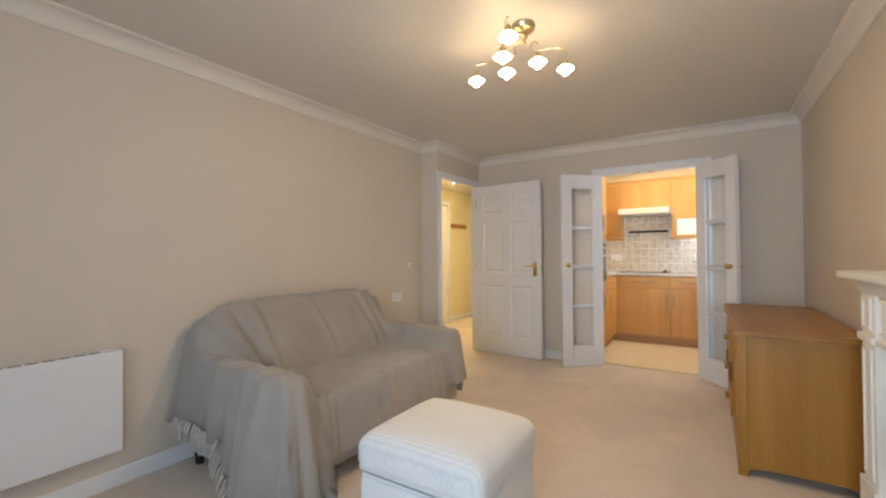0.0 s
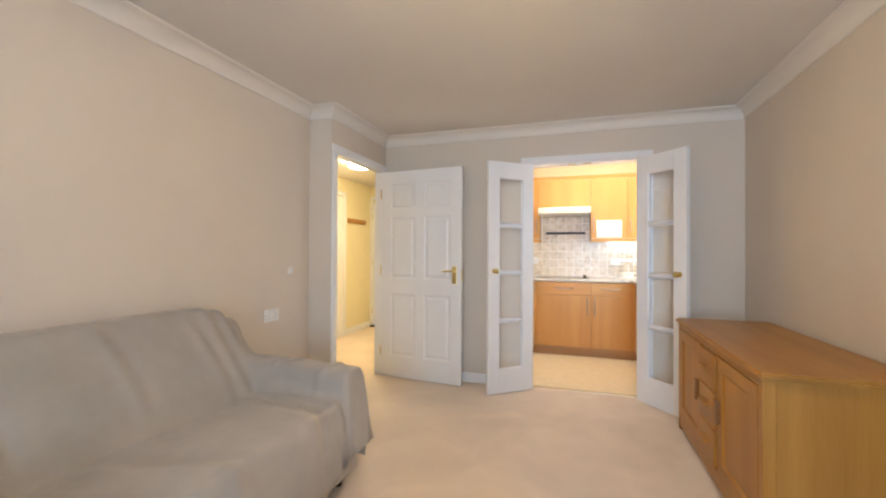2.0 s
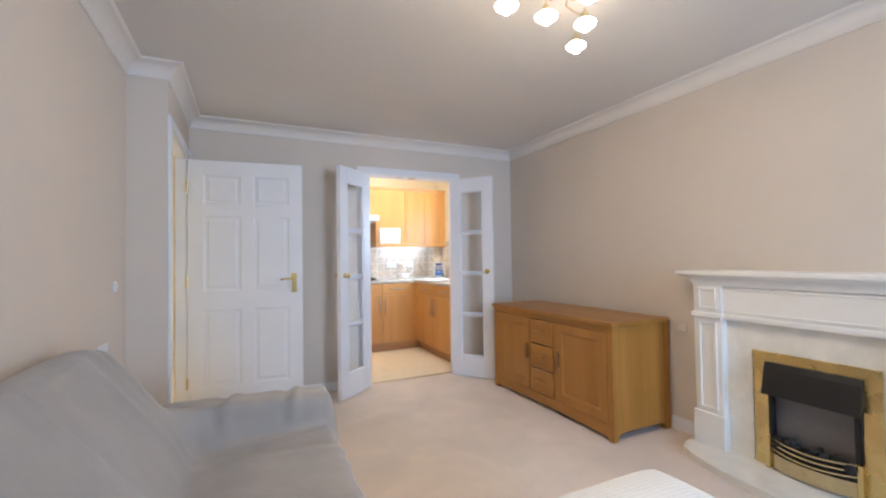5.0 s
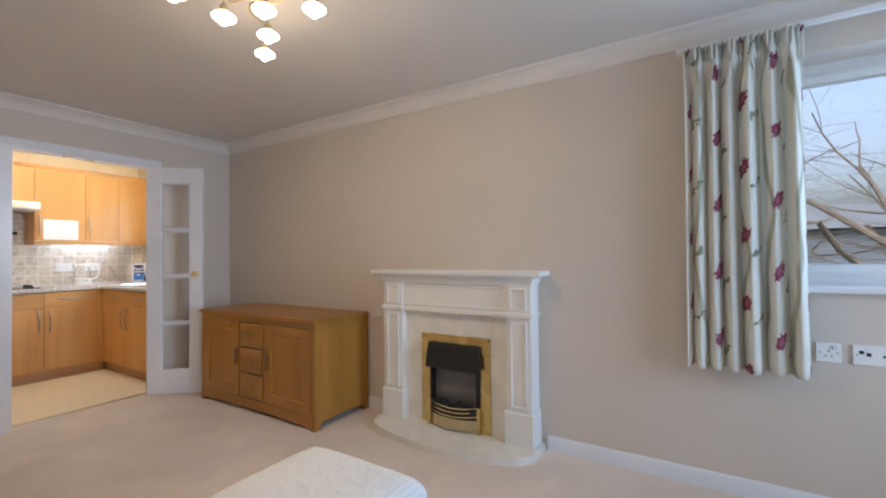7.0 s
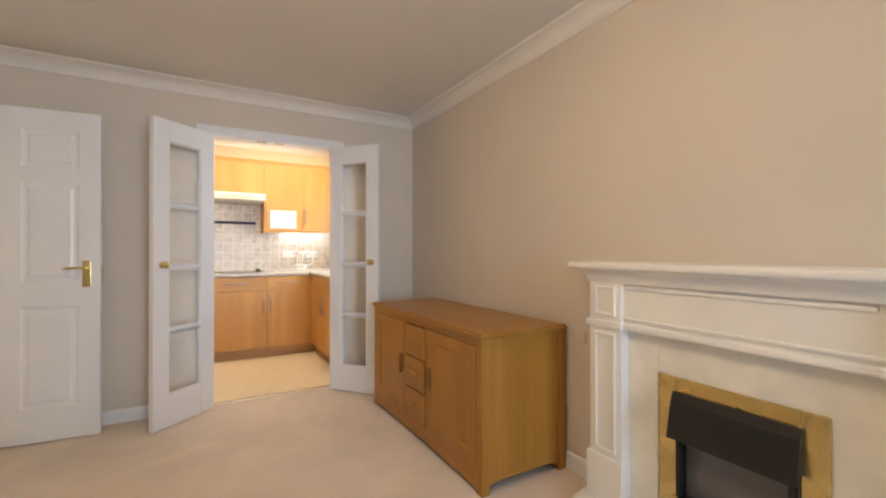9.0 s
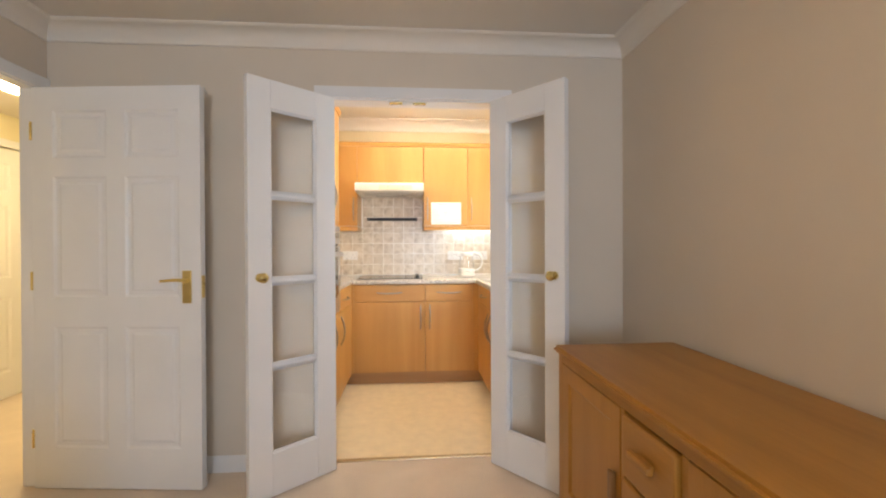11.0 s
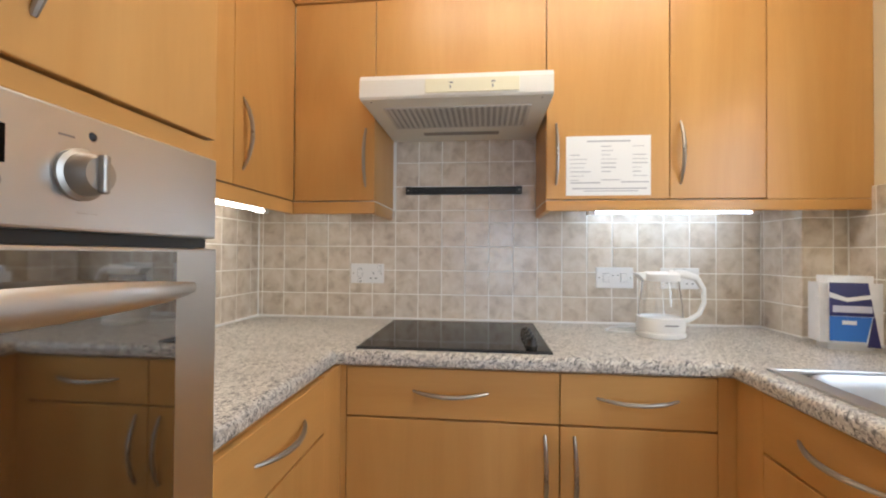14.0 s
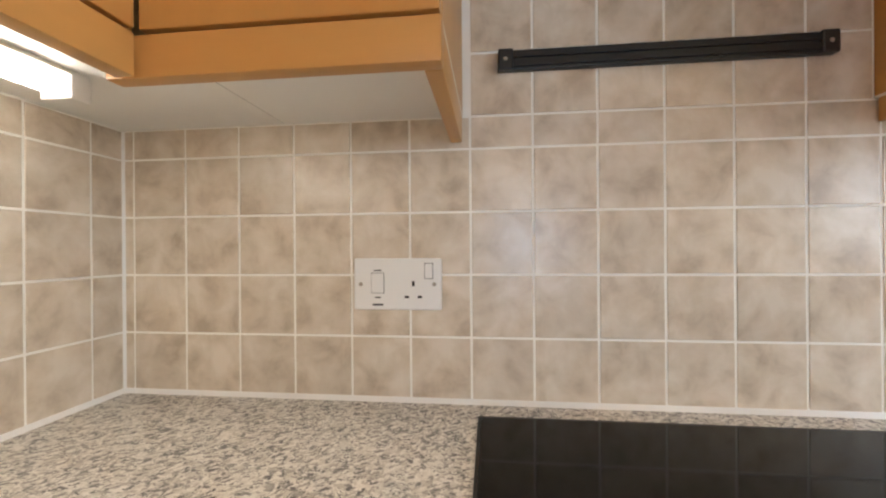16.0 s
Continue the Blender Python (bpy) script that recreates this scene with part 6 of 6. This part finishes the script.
    for j in range(nv + 1):
        v = j / nv
        z = z0 + (z1 - z0) * v
        row = []
        for i in range(nu + 1):
            u = i / nu
            ph = u * 2 * math.pi * 6.5
            warp = ph + 1.1 * math.sin(u * 7.3 + 0.6) + 0.08 * math.sin(3 * v + 5 * u)
            body = math.sin(warp) + 0.22 * math.sin(2 * warp + 1) + 0.10 * math.sin(3 * warp + 2 * v)
            calm = 1 - 0.55 * max(0.0, 1 - abs(u - 0.20) / 0.16)
            deep = 0.046 * (0.82 + 0.25 * math.sin(5 * u + 1)) * calm
            head = min(1.0, max(0.0, (v - 0.86) / 0.06))
            neck = math.exp(-((v - 0.935) / 0.018) ** 2)
            pleat = u * 2 * math.pi * 6.5
            crown = (0.020 * (1 - 0.75 * neck) + 0.012 * max(0.0, (v - 0.94) / 0.06)) * (0.9 * math.sin(pleat) + 0.55 * math.sin(3 * pleat + 0.6))
            x = deep * body * (1 - head) + crown * head
            flare = 1 + 0.05 * (1 - v)
            pull = 0.012 * math.sin(2 * pleat) * neck
            y = (y0 + y1) / 2 + (u - 0.5) * (y1 - y0) * flare + 0.010 * math.cos(warp) * (1 - head) + pull
            row.append((bm.verts.new((x, y, z + 0.007 * math.sin(warp) * (1 - v) + 0.008 * math.sin(pleat) * max(0.0, (v - 0.94) / 0.06))), (u * 1.35, v * 1.6)))
        rows.append(row)
    for p, q in zip(rows, rows[1:]):
        for i in range(nu):
            four = (p[i], p[i + 1], q[i + 1], q[i])
            f = bm.faces.new([k[0] for k in four])
            for lp, k in zip(f.loops, four):
                lp[layer].uv = k[1]
    cl = part("cloth", bm, m, ob, "", True)
    cl.data.set_sharp_from_angle(angle=radians(180))
    sol = cl.modifiers.new("cloth", "SOLIDIFY")
    sol.thickness = 0.003
    for i in range(8):
        y = y0 + 0.02 + i * (y1 - y0 - 0.04) / 7
        part("hook", tube([(-0.002, y, 2.19), (0.03, y, 2.20), (0.045, y, 2.215)], 0.003, 6), "plastic", ob)
    return ob


curtain()
track = thing("curtain_track", pose(XR - 0.055, 0, 2.222), "slim white plastic curtain track", "curtain track")
part("track_bar", block(-0.012, 0.012, -1.55, 0.64, -0.012, 0.012, 0.003), "plastic", track)
for y in (-1.4, -0.4, 0.55):
    part("bracket", block(0.0, 0.055, y, y + 0.02, -0.006, 0.010, 0.002), "plastic", track)


# ---- outside the window ----
def bare_tree(x, y, zb, height, seed, name_label, west, sway=0.35):
    """A leafless tree; its crown keeps east of the plane x = west."""
    ob = thing("tree", pose(x, y, zb), name_label, "tree")
    rnd = random.Random(seed)
    trunk, twigs = [], []

    def grow(p, d, r, ln, depth, store):
        pts, rad = [p], [r]
        for i in range(4):
            d = (d + Vector((rnd.uniform(-1, 1), rnd.uniform(-1, 1), rnd.uniform(-0.5, 0.8))) * 0.22).normalized()
            if x + (p + d * ln / 4).x < west:
                d.x = abs(d.x)
            p = p + d * ln / 4
            pts.append(p)
            rad.append(r * (1 - 0.13 * (i + 1)))
        store.append(tube(pts, rad, 7 if depth < 2 else 5, cap=False))
        if depth >= 5:
            return
        for k in range(rnd.choice((3, 3, 4)) if depth else 7):
            e = (d + Vector((rnd.uniform(-1, 1), rnd.uniform(-1, 1), rnd.uniform(-0.75, 0.35))) * 1.05 + Vector((0, sway, 0))).normalized()
            q = pts[rnd.choice((2, 3, 4))] if depth else pts[-1 - (k % 3)]
            grow(q, e, rad[-1] * rnd.uniform(0.5, 0.82), ln * rnd.uniform(0.6, 0.85), depth + 1, trunk if depth < 1 else twigs)
    grow(Vector((0, 0, 0)), Vector((0, 0.16, 1)).normalized(), 0.19, height * 0.44, 0, trunk)
    bark = plain("bark", (0.10, 0.09, 0.078), 0.9, vary=0.3, scale=6, fine=40, bump=0.5, depth=0.01)
    part("trunk", joined(*trunk), bark, ob, "grey-brown trunk and main limbs", True)
    part("crown", joined(*twigs), bark, ob, "leafless branches and twigs", True)
    return ob


bare_tree(7.6, -3.4, -3.0, 9.0, 6, "bare winter tree outside the window", 3.0)
bare_tree(9.2, 0.4, -3.0, 9.6, 11, "bare winter tree beside the lawn outside", 3.0, -0.4)
house = thing("neighbouring_house", pose(24, -12, -3.0), "low neighbouring house with grey tiled roof", "house")
part("wall", block(-5, 5, -14, 14, 0, 4.98), plain("render_wall", (0.26, 0.28, 0.31), 0.9, vary=0.1), house)
part("roof", prism([(-5.6, 5.0), (0, 6.3), (5.6, 5.0), (0, 5.9)], "y", -14.5, 14.5), plain("roof_tile", (0.11, 0.14, 0.18), 0.8, vary=0.15), house)
rf = plain("roof_course", (0.12, 0.15, 0.19), 0.8, vary=0.2, scale=2)
for i in range(16):
    u = i / 16
    part("roof_course", block(-5.6 + 5.6 * u, -5.6 + 5.6 * u + 0.38, -14.5, 14.5, 5.02 + 1.3 * u, 5.08 + 1.3 * u + 0.03), rf, house)
clad = plain("cladding", (0.07, 0.10, 0.14), 0.7, vary=0.08)
for i in range(22):
    part("cladding_board", block(-5.06, -5.0, -14, 14, 0.3 + i * 0.21, 0.47 + i * 0.21), clad, house)
for y in (-9, -4, 1, 6, 10):
    w_ = part("window", block(-5.10, -4.98, y, y + 1.6, 1.0, 2.2), plain("house_window", (0.05, 0.06, 0.08), 0.1, bump=0), house)
    part("frame", boxes((-5.12, -5.08, y - 0.06, y, 0.94, 2.26), (-5.12, -5.08, y + 1.6, y + 1.66, 0.94, 2.26), (-5.12, -5.08, y, y + 1.6, 2.2, 2.26), (-5.12, -5.08, y, y + 1.6, 0.94, 1.0)), "plastic", w_)
structure("hedge_line", block(14, 15.2, -30, 20, -3.0, -1.4, 0.3), plain("hedge", (0.06, 0.08, 0.035), 0.95, vary=0.4, scale=3, fine=12, bump=0.8, depth=0.05), "dark clipped hedge across the grass", "hedge")


# ---- tiles ----
PX_, PZ_, GAP = 0.1013, 0.1035, 0.0042
tm = block(-PX_ / 2 + GAP / 2, PX_ / 2 - GAP / 2, -0.0012, 0.004, -PZ_ / 2 + GAP / 2, PZ_ / 2 - GAP / 2)
bmesh.ops.bevel(tm, geom=[e for e in tm.edges if all(abs(v.co.y + 0.0012) < 1e-5 for v in e.verts)], offset=0.0008, segments=1, affect="EDGES")
TILE = mesh_of(tm, "tile", "tile")
CUT = {}


def tile_at(parent, m, w, h):
    """One tile, trimmed to w by h where a course ends."""
    key = (round(w, 3), round(h, 3))
    if key == (round(PX_, 3), round(PZ_, 3)):
        me = TILE
    else:
        if key not in CUT:
            CUT[key] = mesh_of(block(-w / 2 + GAP / 2, w / 2 - GAP / 2, -0.0012, 0.004, -h / 2 + GAP / 2, h / 2 - GAP / 2), "tile", "tile")
        me = CUT[key]
    ob = new("tile", me)
    ob.parent = parent
    ob.matrix_basis = m
    return ob


def tiled(parent, origin, turn, u0, u1, z0, z1, start=0.0):
    """Tiles a wall: u runs along the wall from the origin, turned by turn; whole tiles from start."""
    place = pose(*origin, 0, 0, turn)
    us = [u0]
    u = start + math.ceil((u0 - start) / PX_ + 1e-6) * PX_
    while u < u1 - 1e-4:
        us.append(u)
        u += PX_
    us.append(u1)
    zs = [z0]
    while zs[-1] < z1 - 1e-4:
        zs.append(min(zs[-1] + PZ_, z1))
    for a, b in zip(us, us[1:]):
        for c, d in zip(zs, zs[1:]):
            if b - a > 0.012 and d - c > 0.012:
                tile_at(parent, place @ pose((a + b) / 2, 0, (c + d) / 2), b - a, d - c)


def splashback(name, bm, label):
    return structure(name, bm, "grout", label, "splashback")


g0 = 0.0078
sp = splashback("splashback_back", boxes((KL, 0.457, KB - g0, KB, WT1, WZ0), (-1.040, -0.428, KB - g0, KB, WZ0, 1.765)), "beige mottled tiled splashback with pale grout")
tiled(sp, (0, KB - g0, 0), 0, KL + 0.004, 0.457, WT1 + 0.004, WZ0 - 0.002, -1.028)
tiled(sp, (0, KB - g0, 0), 0, -1.038, -0.430, WZ0 - 0.002, 1.69, -1.028)
sp = splashback("splashback_west", block(KL, KL + g0, 5.412, KB - g0, WT1, WZ0), "beige mottled tiled splashback beside the oven")
tiled(sp, (KL + g0, 0, 0), 90, 5.414, KB - 0.010, WT1 + 0.004, WZ0 - 0.002, KB - 0.010 - 0.06)
sp = splashback("splashback_east", boxes((KR - g0, KR, KF + 0.014, k0, WT1, 1.425), (KR - g0, KR, k1, 6.37, WT1, 1.425), (KR - g0, KR, k0, k1, WT1, kz0)), "beige mottled tiled splashback behind the sink")
tiled(sp, (KR - g0, 0, 0), -90, -6.368, -k1 - 0.002, WT1 + 0.004, 1.425, -6.368)
tiled(sp, (KR - g0, 0, 0), -90, -k1, -k0, WT1 + 0.004, kz0, -6.368)
tiled(sp, (KR - g0, 0, 0), -90, -k0, -KF - 0.02, WT1 + 0.004, 1.425, -6.368)
tiled(sp, (0, k1 - 0.001, 0), 0, KR, KR + 0.21, kz0 + 0.012, 1.425, KR)
pier = structure("wall_pier", block(0.457, KR, 6.37, KB, WT1, WZ0), "grout", "tiled boxed-in pier in the corner", "pier")
tiled(pier, (0.457, 0, 0), -90, -KB + 0.01, -6.364, WT1 + 0.004, WZ0 - 0.002, -6.364)
tiled(pier, (0, 6.37, 0), 0, 0.457, KR - 0.010, WT1 + 0.004, WZ0 - 0.002, 0.457)
